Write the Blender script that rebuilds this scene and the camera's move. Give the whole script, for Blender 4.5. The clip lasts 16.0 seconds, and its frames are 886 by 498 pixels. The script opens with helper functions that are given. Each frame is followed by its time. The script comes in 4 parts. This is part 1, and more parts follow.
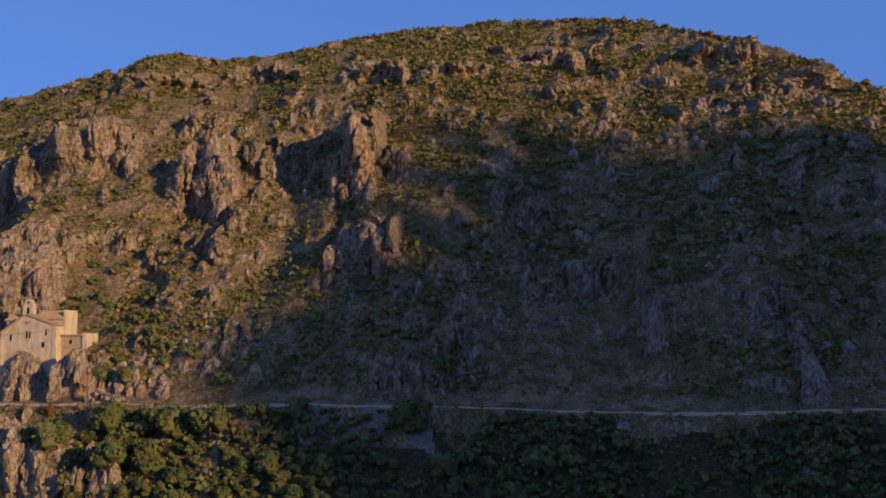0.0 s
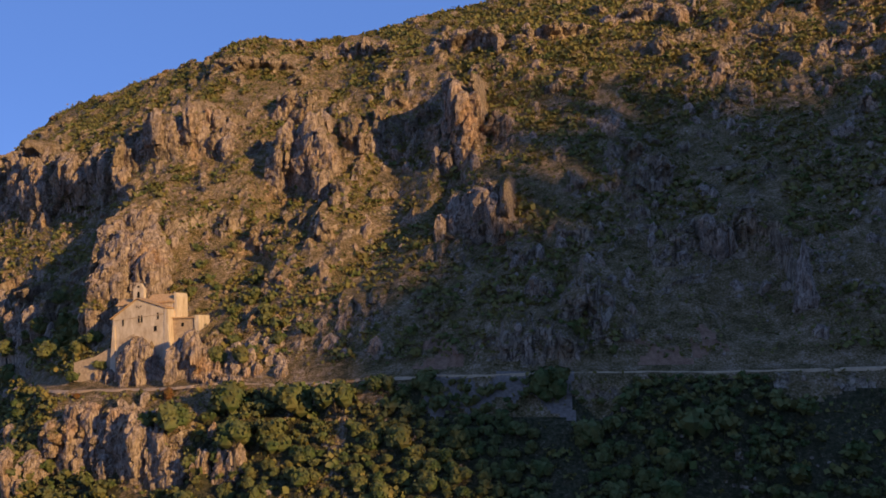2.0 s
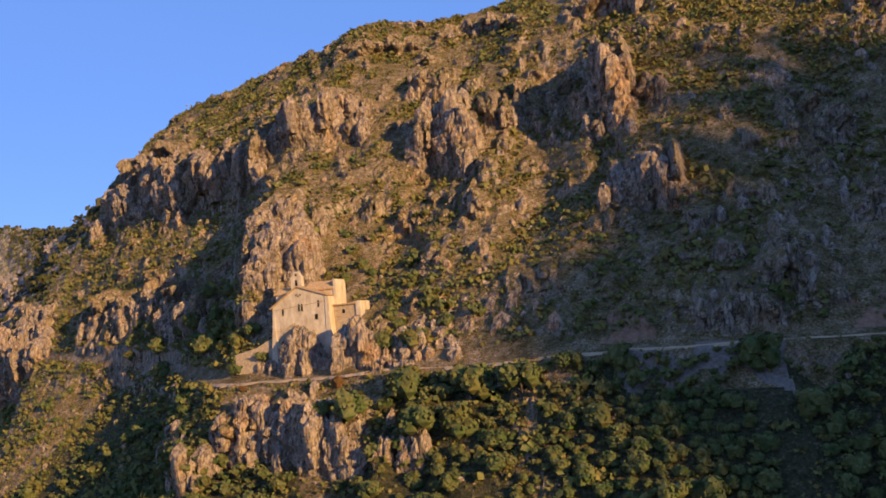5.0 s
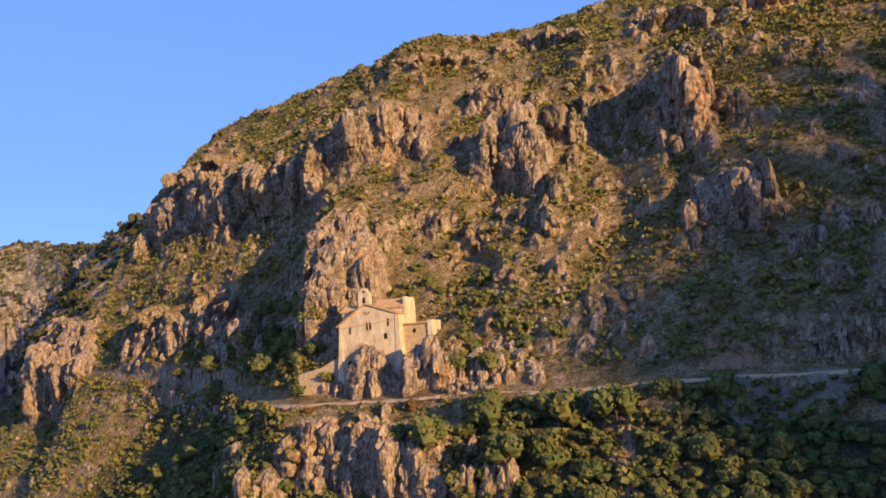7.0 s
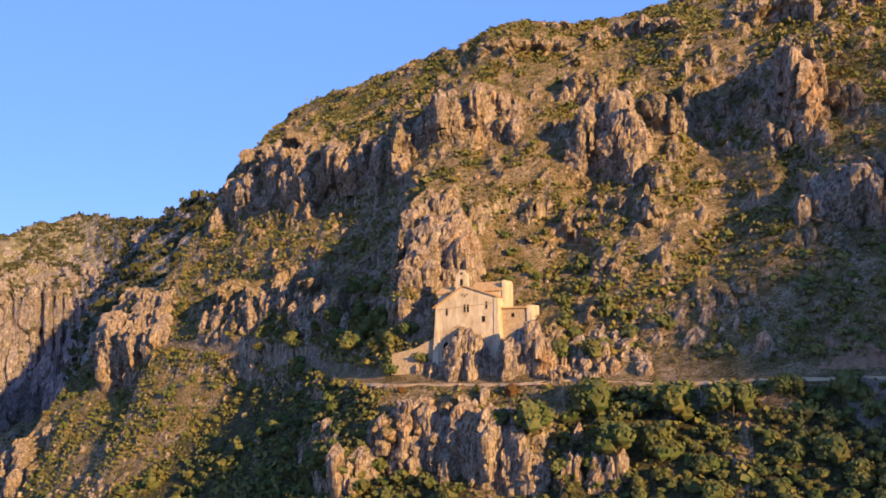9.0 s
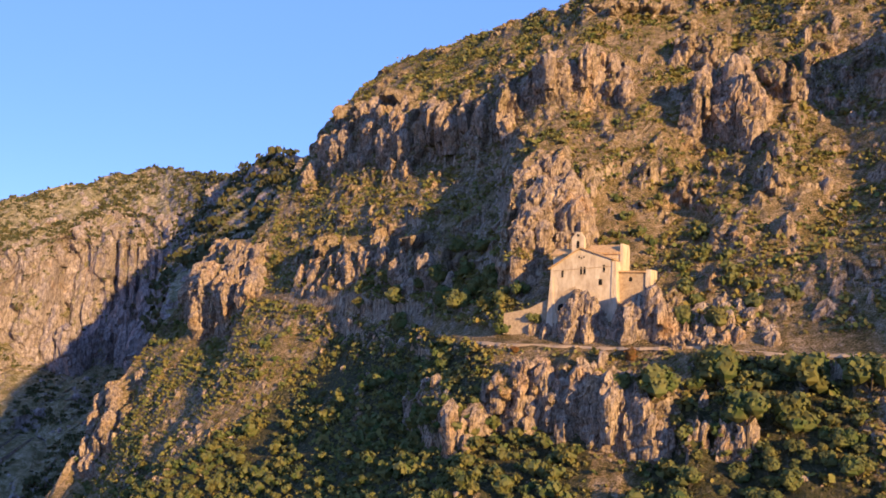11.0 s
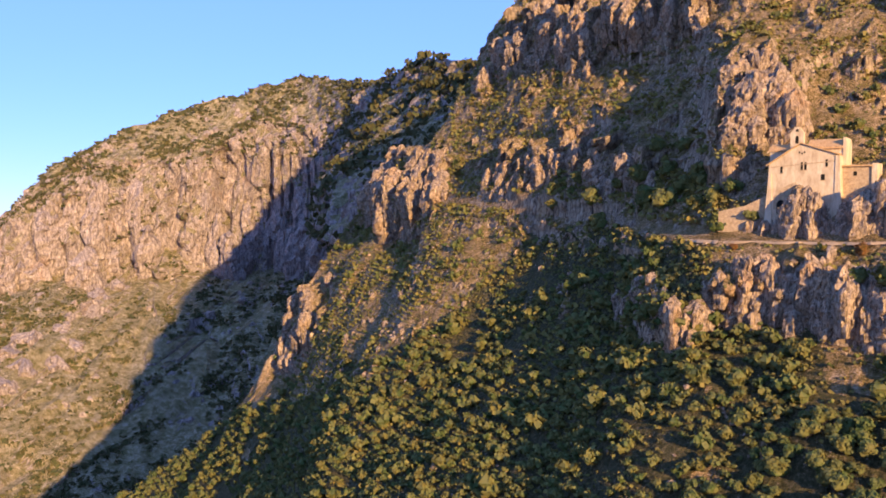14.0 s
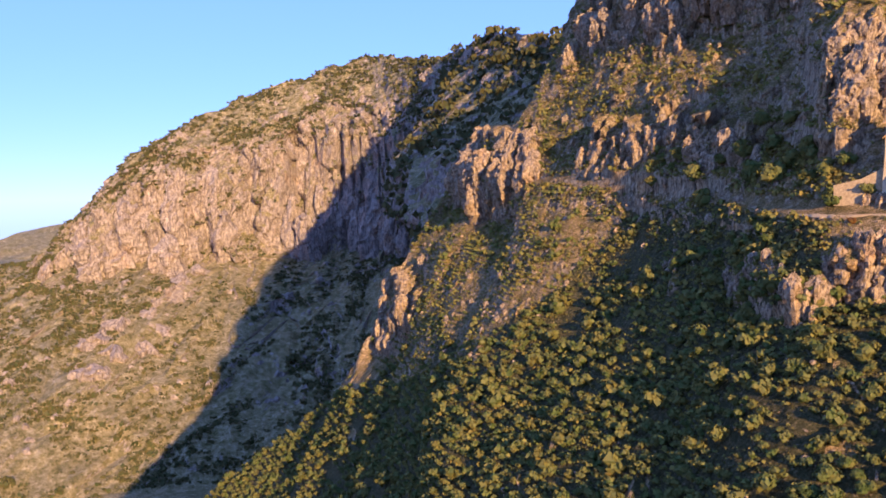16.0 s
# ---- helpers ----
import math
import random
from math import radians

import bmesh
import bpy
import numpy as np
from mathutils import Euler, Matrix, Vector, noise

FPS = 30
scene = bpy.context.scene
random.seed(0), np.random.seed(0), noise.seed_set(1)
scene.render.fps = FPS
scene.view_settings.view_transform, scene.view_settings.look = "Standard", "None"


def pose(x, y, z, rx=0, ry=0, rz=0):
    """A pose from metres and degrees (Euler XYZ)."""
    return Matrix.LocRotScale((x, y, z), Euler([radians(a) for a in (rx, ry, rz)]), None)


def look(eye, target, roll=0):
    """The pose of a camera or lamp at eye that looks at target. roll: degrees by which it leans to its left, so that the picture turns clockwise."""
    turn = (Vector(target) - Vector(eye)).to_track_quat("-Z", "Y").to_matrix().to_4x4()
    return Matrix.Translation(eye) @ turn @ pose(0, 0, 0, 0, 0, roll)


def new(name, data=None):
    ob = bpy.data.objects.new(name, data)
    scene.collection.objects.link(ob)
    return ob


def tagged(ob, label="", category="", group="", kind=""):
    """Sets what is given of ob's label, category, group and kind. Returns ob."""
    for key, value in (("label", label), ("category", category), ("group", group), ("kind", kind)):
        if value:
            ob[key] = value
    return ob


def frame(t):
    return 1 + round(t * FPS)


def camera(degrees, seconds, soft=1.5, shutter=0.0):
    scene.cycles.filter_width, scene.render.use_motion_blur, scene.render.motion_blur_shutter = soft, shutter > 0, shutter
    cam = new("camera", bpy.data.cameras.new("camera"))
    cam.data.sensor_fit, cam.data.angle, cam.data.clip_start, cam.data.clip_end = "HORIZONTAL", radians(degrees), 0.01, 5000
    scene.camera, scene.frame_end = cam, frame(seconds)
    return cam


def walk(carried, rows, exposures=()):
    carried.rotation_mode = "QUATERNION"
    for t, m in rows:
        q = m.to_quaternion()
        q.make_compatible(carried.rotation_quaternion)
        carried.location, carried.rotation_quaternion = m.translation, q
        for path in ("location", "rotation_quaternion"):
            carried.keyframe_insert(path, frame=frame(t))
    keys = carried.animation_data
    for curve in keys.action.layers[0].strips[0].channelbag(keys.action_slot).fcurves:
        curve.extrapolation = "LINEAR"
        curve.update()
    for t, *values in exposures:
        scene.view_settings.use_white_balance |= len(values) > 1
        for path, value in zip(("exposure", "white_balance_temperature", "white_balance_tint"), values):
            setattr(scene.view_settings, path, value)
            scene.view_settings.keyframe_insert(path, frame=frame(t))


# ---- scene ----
# ---------------- camera ----------------
cam = camera(49.0, 16.0, 1.7)
# seconds, x, y, z, and the turns about x, y and z in degrees
PATH = [
    (0.0, 4.92, -1.28, 80.74, 95.79, -0.31, 3.15),
    (0.5, 2.11, 1.39, 79.58, 95.98, -0.20, 4.15),
    (1.0, -0.37, 3.73, 78.40, 95.79, 0.25, 5.52),
    (1.5, -2.20, 5.33, 77.67, 95.60, 0.90, 6.55),
    (2.0, -4.14, 6.89, 77.07, 95.32, 1.94, 7.59),
    (2.5, -6.13, 8.18, 76.68, 95.12, 2.89, 8.74),
    (3.0, -8.48, 9.06, 76.35, 95.15, 3.78, 9.79),
    (3.5, -10.50, 9.39, 75.94, 95.19, 4.15, 10.51),
    (4.0, -12.70, 9.95, 75.56, 94.97, 4.49, 11.48),
    (6.5, -27.65, 18.05, 76.07, 95.90, 3.89, 14.38),
    (7.0, -29.90, 18.61, 76.23, 96.49, 3.57, 14.27),
    (7.5, -32.79, 18.74, 75.96, 96.56, 2.75, 15.35),
    (8.0, -35.33, 18.77, 75.74, 96.44, 1.61, 15.59),
    (10.5, -47.30, 17.49, 74.44, 94.72, -1.31, 18.66),
    (11.0, -49.80, 16.55, 74.14, 94.00, -2.00, 19.81),
    (11.5, -52.01, 15.14, 73.78, 92.92, -2.48, 21.02),
    (12.0, -54.12, 13.44, 73.44, 91.68, -2.46, 22.66),
    (12.5, -55.83, 11.85, 73.42, 90.89, -2.24, 23.98),
    (13.0, -57.56, 10.28, 73.54, 89.90, -1.61, 25.48),
    (13.5, -59.36, 8.51, 73.72, 88.94, -0.97, 26.70),
    (14.0, -61.08, 6.46, 74.00, 87.99, -0.58, 27.66),
    (14.5, -62.69, 4.16, 74.66, 87.23, -0.28, 28.61),
    (15.0, -64.16, 1.89, 75.48, 86.60, 0.29, 29.51),
    (15.5, -65.46, -0.04, 76.25, 86.36, 0.97, 30.33),
    (16.0, -67.19, -1.70, 76.81, 86.40, 1.79, 31.31),
]
EXPOSURE = [(0.0, -0.27, 5080, 24), (2.0, -0.10, 5300, 25), (4.0, 0.20, 5420, 23), (7.0, 0.57, 5400, 21), (11.0, 0.75, 5350, 25), (16.0, 0.91, 5280, 30)]
walk(cam, [(t, pose(x, y, z, rx, ry, rz)) for t, x, y, z, rx, ry, rz in PATH], EXPOSURE)

# ---------------- sky and sun ----------------
SUN_AZ, SUN_EL = 129.0, 12.0   # degrees: clockwise from +y, above the horizon
world = bpy.data.worlds.new("world")
scene.world = world
world.use_nodes = True
wn, wl = world.node_tree.nodes, world.node_tree.links
sky = wn.new("ShaderNodeTexSky")
sky.sky_type, sky.sun_disc = "NISHITA", False
sky.sun_elevation, sky.sun_rotation = radians(SUN_EL), radians(SUN_AZ)
sky.altitude, sky.air_density, sky.dust_density, sky.ozone_density = 3000, 1.0, 0.05, 1.3
blue = wn.new("ShaderNodeMix")
blue.data_type, blue.blend_type = "RGBA", "MULTIPLY"
blue.inputs[0].default_value, blue.inputs[7].default_value = 1.0, (0.90, 0.945, 1.26, 1)
wl.new(sky.outputs[0], blue.inputs[6])
even = wn.new("ShaderNodeMix")          # thin high haze evens the sky out
even.data_type = "RGBA"
even.inputs[0].default_value, even.inputs[7].default_value = 0.62, (1.87, 3.45, 6.28, 1)
wl.new(blue.outputs[2], even.inputs[6])
wl.new(even.outputs[2], wn["Background"].inputs[0])
wn["Background"].inputs[1].default_value = 0.096

sun_dir = Vector((math.sin(radians(SUN_AZ)) * math.cos(radians(SUN_EL)),
                  math.cos(radians(SUN_AZ)) * math.cos(radians(SUN_EL)), math.sin(radians(SUN_EL))))
sun = new("sun", bpy.data.lights.new("sun", "SUN"))
sun.data.energy, sun.data.angle, sun.data.color = 5.7, radians(0.6), (1.0, 0.645, 0.198)
sun.matrix_world = look(sun_dir * 900, (0, 0, 0))

# ---------------- materials ----------------
def material(name, rough=0.9):
    m = bpy.data.materials.new(name)
    m.use_nodes = True
    b = m.node_tree.nodes["Principled BSDF"]
    b.inputs["Roughness"].default_value = rough
    b.inputs["Specular IOR Level"].default_value = 0.15
    return m, m.node_tree.nodes, m.node_tree.links, b


def noise_tex(n, l, scale, detail=5, rough=0.6, stretch=None, src=None):
    t = n.new("ShaderNodeTexNoise")
    t.inputs["Scale"].default_value, t.inputs["Detail"].default_value, t.inputs["Roughness"].default_value = scale, detail, rough
    geo = n.new("ShaderNodeNewGeometry")
    out = geo.outputs["Position"] if src is None else src
    if stretch:
        mp = n.new("ShaderNodeMapping")
        mp.inputs["Scale"].default_value = stretch
        l.new(out, mp.inputs["Vector"])
        out = mp.outputs["Vector"]
    l.new(out, t.inputs["Vector"])
    return t.outputs["Fac"]


def ramp(n, l, fac, stops):
    r = n.new("ShaderNodeValToRGB")
    e = r.color_ramp.elements
    while len(e) < len(stops):
        e.new(0.5)
    for el, (p, c) in zip(e, stops):
        el.position, el.color = p, (*c, 1) if len(c) == 3 else c
    l.new(fac, r.inputs["Fac"])
    return r.outputs["Color"]


def mix(n, l, fac, a, b, mode="MIX"):
    x = n.new("ShaderNodeMix")
    x.data_type, x.blend_type = "RGBA", mode
    for sock, v in ((x.inputs[0], fac), (x.inputs[6], a), (x.inputs[7], b)):
        if isinstance(v, (int, float)):
            sock.default_value = v
        elif isinstance(v, tuple):
            sock.default_value = (*v, 1)
        else:
            l.new(v, sock)
    return x.outputs[2]


def bump(n, l, b, height, strength, distance):
    k = n.new("ShaderNodeBump")
    k.inputs["Strength"].default_value, k.inputs["Distance"].default_value = strength, distance
    l.new(height, k.inputs["Height"])
    l.new(k.outputs["Normal"], b.inputs["Normal"])


def rock_colour(n, l, k=1.0, rust=0.47, pale=(1, 1, 1)):
    """Grey limestone with ochre stains and dark cracks. Returns the colour and a height for the bump."""
    big = noise_tex(n, l, 0.07 * k, 4, 0.6)
    fine = noise_tex(n, l, 0.8 * k, 8, 0.75, (1, 1, 0.6))
    streak = noise_tex(n, l, 0.9 * k, 4, 0.6, (1, 1, 0.12))
    grey = ramp(n, l, fine, [(0.30, (0.140, 0.104, 0.082)), (0.48, (0.345, 0.268, 0.205)), (0.70, (0.57, 0.465, 0.365))])
    ochre = ramp(n, l, fine, [(0.30, (0.19, 0.105, 0.056)), (0.5, (0.44, 0.275, 0.145)), (0.70, (0.60, 0.43, 0.26))])
    col = mix(n, l, ramp(n, l, big, [(rust, (0, 0, 0)), (rust + 0.23, (1, 1, 1))]), grey, ochre)
    col = mix(n, l, 1.0, col, ramp(n, l, streak, [(0.35, (0.72, 0.70, 0.69)), (0.55, (1, 1, 1))]), "MULTIPLY")
    split = noise_tex(n, l, 1.9 * k, 5, 0.7, (1, 1, 0.13))
    col = mix(n, l, 1.0, col, ramp(n, l, split, [(0.40, (0.42, 0.40, 0.40)), (0.46, (1, 1, 1))]), "MULTIPLY")
    # tint over the finished rock; on the far materials it holds the haze
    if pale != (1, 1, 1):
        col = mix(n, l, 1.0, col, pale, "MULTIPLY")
    warp = n.new("ShaderNodeTexNoise")
    warp.inputs["Scale"].default_value, warp.inputs["Detail"].default_value = 0.5 * k, 4
    geo = n.new("ShaderNodeNewGeometry")
    l.new(geo.outputs["Position"], warp.inputs["Vector"])
    off = n.new("ShaderNodeVectorMath")
    off.operation = "MULTIPLY_ADD"
    l.new(warp.outputs["Color"], off.inputs[0])
    off.inputs[1].default_value = (3.0 / k,) * 3
    l.new(geo.outputs["Position"], off.inputs[2])
    mp = n.new("ShaderNodeMapping")
    mp.inputs["Scale"].default_value = (1, 1, 0.26)
    l.new(off.outputs[0], mp.inputs["Vector"])
    vor = n.new("ShaderNodeTexVoronoi")
    vor.feature = "DISTANCE_TO_EDGE"
    vor.inputs["Scale"].default_value = 0.75 * k
    l.new(mp.outputs["Vector"], vor.inputs["Vector"])
    crack = ramp(n, l, vor.outputs["Distance"], [(0.0, (0, 0, 0)), (0.13, (1, 1, 1))])
    col = mix(n, l, 1.0, col, ramp(n, l, vor.outputs["Distance"], [(0.0, (0.52, 0.50, 0.50)), (0.04, (1, 1, 1))]), "MULTIPLY")
    h = n.new("ShaderNodeMath")
    h.operation = "MULTIPLY_ADD"
    l.new(crack, h.inputs[0])
    h.inputs[1].default_value = 0.55
    both = n.new("ShaderNodeMath")
    both.operation = "MULTIPLY_ADD"
    l.new(ramp(n, l, split, [(0.36, (0, 0, 0)), (0.47, (1, 1, 1))]), both.inputs[0])
    both.inputs[1].default_value = 0.5
    l.new(fine, both.inputs[2])
    l.new(both.outputs[0], h.inputs[2])
    return col, h.outputs[0]


def make_slope_material(name, k=1.0, lo=0.76, hi=0.92, patchy=0.9, rust=0.47, pale=(1, 1, 1), earth=(1, 1, 1)):
    """Rock where it is steep, dry grass, earth and low scrub where it lies back."""
    m, n, l, b = material(name)
    rock, fine = rock_colour(n, l, k, rust, pale)
    patch = noise_tex(n, l, 0.30 * k, 6, 0.75)
    speck = noise_tex(n, l, 2.9 * k, 5, 0.85)
    both = n.new("ShaderNodeMix")
    both.data_type = "FLOAT"
    both.inputs[0].default_value = 0.60
    l.new(patch, both.inputs[2])
    l.new(speck, both.inputs[3])
    scrub_n = both.outputs[0]
    ground = ramp(n, l, scrub_n, [(0.38, (0.036, 0.034, 0.012)), (0.45, (0.100, 0.086, 0.030)), (0.50, (0.200, 0.156, 0.078)),
                                 (0.55, (0.31, 0.240, 0.160)), (0.62, (0.54, 0.44, 0.35))])
    # ground tint; the far slope's carries haze as well
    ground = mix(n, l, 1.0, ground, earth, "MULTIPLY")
    geo = n.new("ShaderNodeNewGeometry")
    sep = n.new("ShaderNodeSeparateXYZ")
    l.new(geo.outputs["Normal"], sep.inputs[0])
    add = n.new("ShaderNodeMath")
    add.operation = "MULTIPLY_ADD"
    l.new(noise_tex(n, l, 0.25 * k, 5, 0.7), add.inputs[0])
    add.inputs[1].default_value = patchy
    l.new(sep.outputs[2], add.inputs[2])
    part_of = n.new("ShaderNodeMapRange")
    part_of.inputs["From Min"].default_value, part_of.inputs["From Max"].default_value = lo, hi
    l.new(add.outputs[0], part_of.inputs["Value"])
    fac = part_of.outputs["Result"]
    l.new(mix(n, l, fac, rock, ground), b.inputs["Base Color"])
    bump(n, l, b, mix(n, l, fac, fine, speck), 0.9, 0.5 / k)
    return m


def make_rock_material(name, k=1.0, rust=0.47, pale=(1, 1, 1)):
    m, n, l, b = material(name)
    rock, fine = rock_colour(n, l, k, rust, pale)
    l.new(rock, b.inputs["Base Color"])
    bump(n, l, b, fine, 0.8, 0.4 / k)
    return m


def make_leaf_material(name, dark, light, dry):
    m, n, l, b = material(name, 0.75)
    t = noise_tex(n, l, 1.7, 3, 0.6)
    info = n.new("ShaderNodeObjectInfo")
    isl = n.new("ShaderNodeNewGeometry")
    a = ramp(n, l, t, [(0.3, dark), (0.7, light)])
    pick = n.new("ShaderNodeMath")
    pick.operation = "ADD"
    l.new(info.outputs["Random"], pick.inputs[0])
    l.new(isl.outputs["Random Per Island"], pick.inputs[1])
    half = n.new("ShaderNodeMath")
    half.operation = "MULTIPLY"
    l.new(pick.outputs[0], half.inputs[0])
    half.inputs[1].default_value = 0.5
    col = mix(n, l, half.outputs[0], a, dry, "MIX")
    stand = ramp(n, l, noise_tex(n, l, 0.33, 2, 0.6), [(0.36, (0.55, 0.72, 0.62)), (0.5, (1, 1, 1)), (0.66, (1.0, 0.86, 0.7))])
    col = mix(n, l, 1.0, col, stand, "MULTIPLY")
    l.new(col, b.inputs["Base Color"])
    thin, both = n.new("ShaderNodeBsdfTranslucent"), n.new("ShaderNodeMixShader")
    l.new(col, thin.inputs["Color"])
    both.inputs[0].default_value = 0.14
    l.new(b.outputs[0], both.inputs[1])
    l.new(thin.outputs[0], both.inputs[2])
    l.new(both.outputs[0], n["Material Output"].inputs["Surface"])
    return m


def make_plain(name, colour, colour2, scale=1.5, rough=0.9, strength=0.4, distance=0.05, stretch=None):
    m, n, l, b = material(name, rough)
    t = noise_tex(n, l, scale, 6, 0.7, stretch)
    l.new(ramp(n, l, t, [(0.3, colour), (0.7, colour2)]), b.inputs["Base Color"])
    bump(n, l, b, t, strength, distance)
    return m


def make_shaded_undergrowth(name):
    """Dark low evergreen growth with leaf litter and a few pale stones; shade between trees is in its colour."""
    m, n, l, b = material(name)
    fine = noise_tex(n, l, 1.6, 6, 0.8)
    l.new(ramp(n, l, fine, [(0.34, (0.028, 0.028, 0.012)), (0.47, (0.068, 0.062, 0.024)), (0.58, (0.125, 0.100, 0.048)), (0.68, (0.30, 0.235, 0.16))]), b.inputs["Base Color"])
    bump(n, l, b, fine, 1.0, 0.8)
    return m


SLOPE = make_slope_material("mountain_slope", 1.0, 1.27, 1.40, 1.6, 0.54, (1.03, 0.98, 0.86), (1.08, 0.94, 0.78))
SHADED_UNDERGROWTH = make_shaded_undergrowth("shaded_undergrowth")
# far slope: distance haze put into both tints, paler and bluer
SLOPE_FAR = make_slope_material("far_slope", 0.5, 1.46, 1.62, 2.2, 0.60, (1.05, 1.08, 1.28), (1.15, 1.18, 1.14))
ROCK = make_rock_material("limestone", 1.6, 0.52, (1.04, 0.98, 0.91))
# far rock with the same haze in its tint
ROCK_FAR = make_rock_material("pale_hazed_limestone", 0.5, 0.60, (1.05, 1.08, 1.28))
LEAF = make_leaf_material("oak_leaves", (0.067, 0.078, 0.023), (0.135, 0.147, 0.042), (0.169, 0.161, 0.053))
SCRUB = make_leaf_material("scrub_leaves", (0.080, 0.078, 0.020), (0.195, 0.178, 0.042), (0.245, 0.203, 0.060))
BARK = make_plain("bark", (0.05, 0.038, 0.028), (0.12, 0.095, 0.07), 4)
PLASTER = make_plain("old_plaster", (0.38, 0.27, 0.17), (0.68, 0.55, 0.39), 1.1, 0.9, 0.4, 0.05, (1, 1, 0.35))
STONE = make_plain("rubble_wall", (0.26, 0.175, 0.105), (0.54, 0.40, 0.25), 2.2, 0.95, 0.8, 0.08)
TILE = make_plain("roof_tiles", (0.33, 0.18, 0.075), (0.60, 0.40, 0.20), 2.5)
DARK = make_plain("dark_opening", (0.012, 0.010, 0.009), (0.02, 0.018, 0.015), 1)
EARTH = make_plain("red_earth", (0.16, 0.080, 0.045), (0.36, 0.205, 0.12), 1.4, 0.95, 0.8, 0.2)
SCREE = make_plain("grey_scree", (0.13, 0.098, 0.074), (0.31, 0.235, 0.18), 2.2, 0.95, 1.0, 0.25)
FAR_LEAF = make_leaf_material("far_scrub_leaves", (0.040, 0.046, 0.020), (0.085, 0.090, 0.032), (0.120, 0.105, 0.045))
RUST = make_leaf_material("rusty_leaves", (0.10, 0.035, 0.010), (0.26, 0.10, 0.025), (0.22, 0.12, 0.04))
GRAVEL = make_plain("gravel", (0.38, 0.25, 0.14), (0.55, 0.38, 0.22), 1.2, 0.95, 0.4, 0.05)

# ---------------- helpers ----------------
def lattice(ix, iy, iz, seed):
    h = (ix * 374761393 + iy * 668265263 + iz * 2147483647 + seed * 974634777) & 0xFFFFFFFF
    h = ((h ^ (h >> 13)) * 1274126177) & 0xFFFFFFFF
    return ((h ^ (h >> 16)) & 0xFFFF) / 32767.5 - 1.0


def vnoise(x, y, z=0.0, seed=0):
    """Smooth value noise in -1..1 on arrays."""
    x, y, z = np.broadcast_arrays(np.asarray(x, float), np.asarray(y, float), np.asarray(z, float))
    fx, fy, fz = np.floor(x), np.floor(y), np.floor(z)
    ix, iy, iz = fx.astype(np.int64), fy.astype(np.int64), fz.astype(np.int64)
    u, v, w = x - fx, y - fy, z - fz
    u, v, w = u * u * (3 - 2 * u), v * v * (3 - 2 * v), w * w * (3 - 2 * w)
    out = 0
    for a in (0, 1):
        for b_ in (0, 1):
            for c in (0, 1):
                out = out + (u if a else 1 - u) * (v if b_ else 1 - v) * (w if c else 1 - w) * lattice(ix + a, iy + b_, iz + c, seed)
    return out


def fbm(x, y, octaves=4, seed=0, gain=0.5):
    s, a, f = 0, 1.0, 1.0
    for o in range(octaves):
        s = s + a * vnoise(x * f, y * f, 0.37 * o, seed + o)
        a, f = a * gain, f * 2.03
    return s


def ridged(x, y, octaves=4, seed=0):
    s, a, f = 0, 1.0, 1.0
    for o in range(octaves):
        s = s + a * (1 - 2 * np.abs(vnoise(x * f, y * f, 0.61 * o, seed + o)))
        a, f = a * 0.5, f * 2.1
    return s


def blocks(x, y, seed=0):
    """Broken ground of random cells: each cell's own number in 0..1, and how far a place lies from its cell's rim."""
    fx, fy = np.floor(x).astype(np.int64), np.floor(y).astype(np.int64)
    d1, d2, own = np.full(x.shape, 9.0), np.full(x.shape, 9.0), np.zeros(x.shape)
    for a in (-1, 0, 1):
        for b_ in (-1, 0, 1):
            ix, iy = fx + a, fy + b_
            d = np.hypot(ix + 0.5 + 0.45 * lattice(ix, iy, 0 * ix, seed) - x, iy + 0.5 + 0.45 * lattice(ix, iy, 0 * ix + 7, seed) - y)
            near = d < d1
            d2 = np.where(near, d1, np.minimum(d2, d))
            own = np.where(near, 0.5 + 0.5 * lattice(ix, iy, 0 * ix + 13, seed), own)
            d1 = np.where(near, d, d1)
    return own, d2 - d1


def step(a, b, x):
    t = np.clip((x - a) / (b - a), 0, 1)
    return t * t * (3 - 2 * t)


def curve(nodes, x, soft=0.0):
    """A curve through a few nodes, rounded by averaging over soft metres."""
    k = np.array(nodes, float)
    if not soft:
        return np.interp(x, k[:, 0], k[:, 1])
    return sum(np.interp(x + d, k[:, 0], k[:, 1]) for d in np.linspace(-soft, soft, 9)) / 9


def mesh_from(name, verts, faces, mat, smooth=False):
    me = bpy.data.meshes.new(name)
    verts, faces = np.asarray(verts, np.float32), np.asarray(faces, np.int32)
    me.vertices.add(len(verts))
    me.vertices.foreach_set("co", verts.ravel())
    n = faces.shape[1]
    me.loops.add(faces.size)
    me.loops.foreach_set("vertex_index", faces.ravel())
    me.polygons.add(len(faces))
    me.polygons.foreach_set("loop_start", np.arange(0, faces.size, n, dtype=np.int32))
    me.polygons.foreach_set("use_smooth", np.full(len(faces), smooth))
    me.update(calc_edges=True)
    me.materials.append(mat)
    return me


def grid_faces(rows, cols):
    i = np.arange(rows * cols).reshape(rows, cols)
    return np.stack([i[:-1, :-1], i[:-1, 1:], i[1:, 1:], i[1:, :-1]], -1).reshape(-1, 4)


def part(name, bm, mat, parent, label=""):
    me = bpy.data.meshes.new(name)
    bm.to_mesh(me)
    bm.free()
    me.materials.append(mat)
    ob = new(name, me)
    ob.parent = parent
    if label:
        tagged(ob, label)
    return ob

# ---------------- the mountain ----------------
# foot: how far ahead the slope stands at the road's height, along x
LAY = radians(6.0)


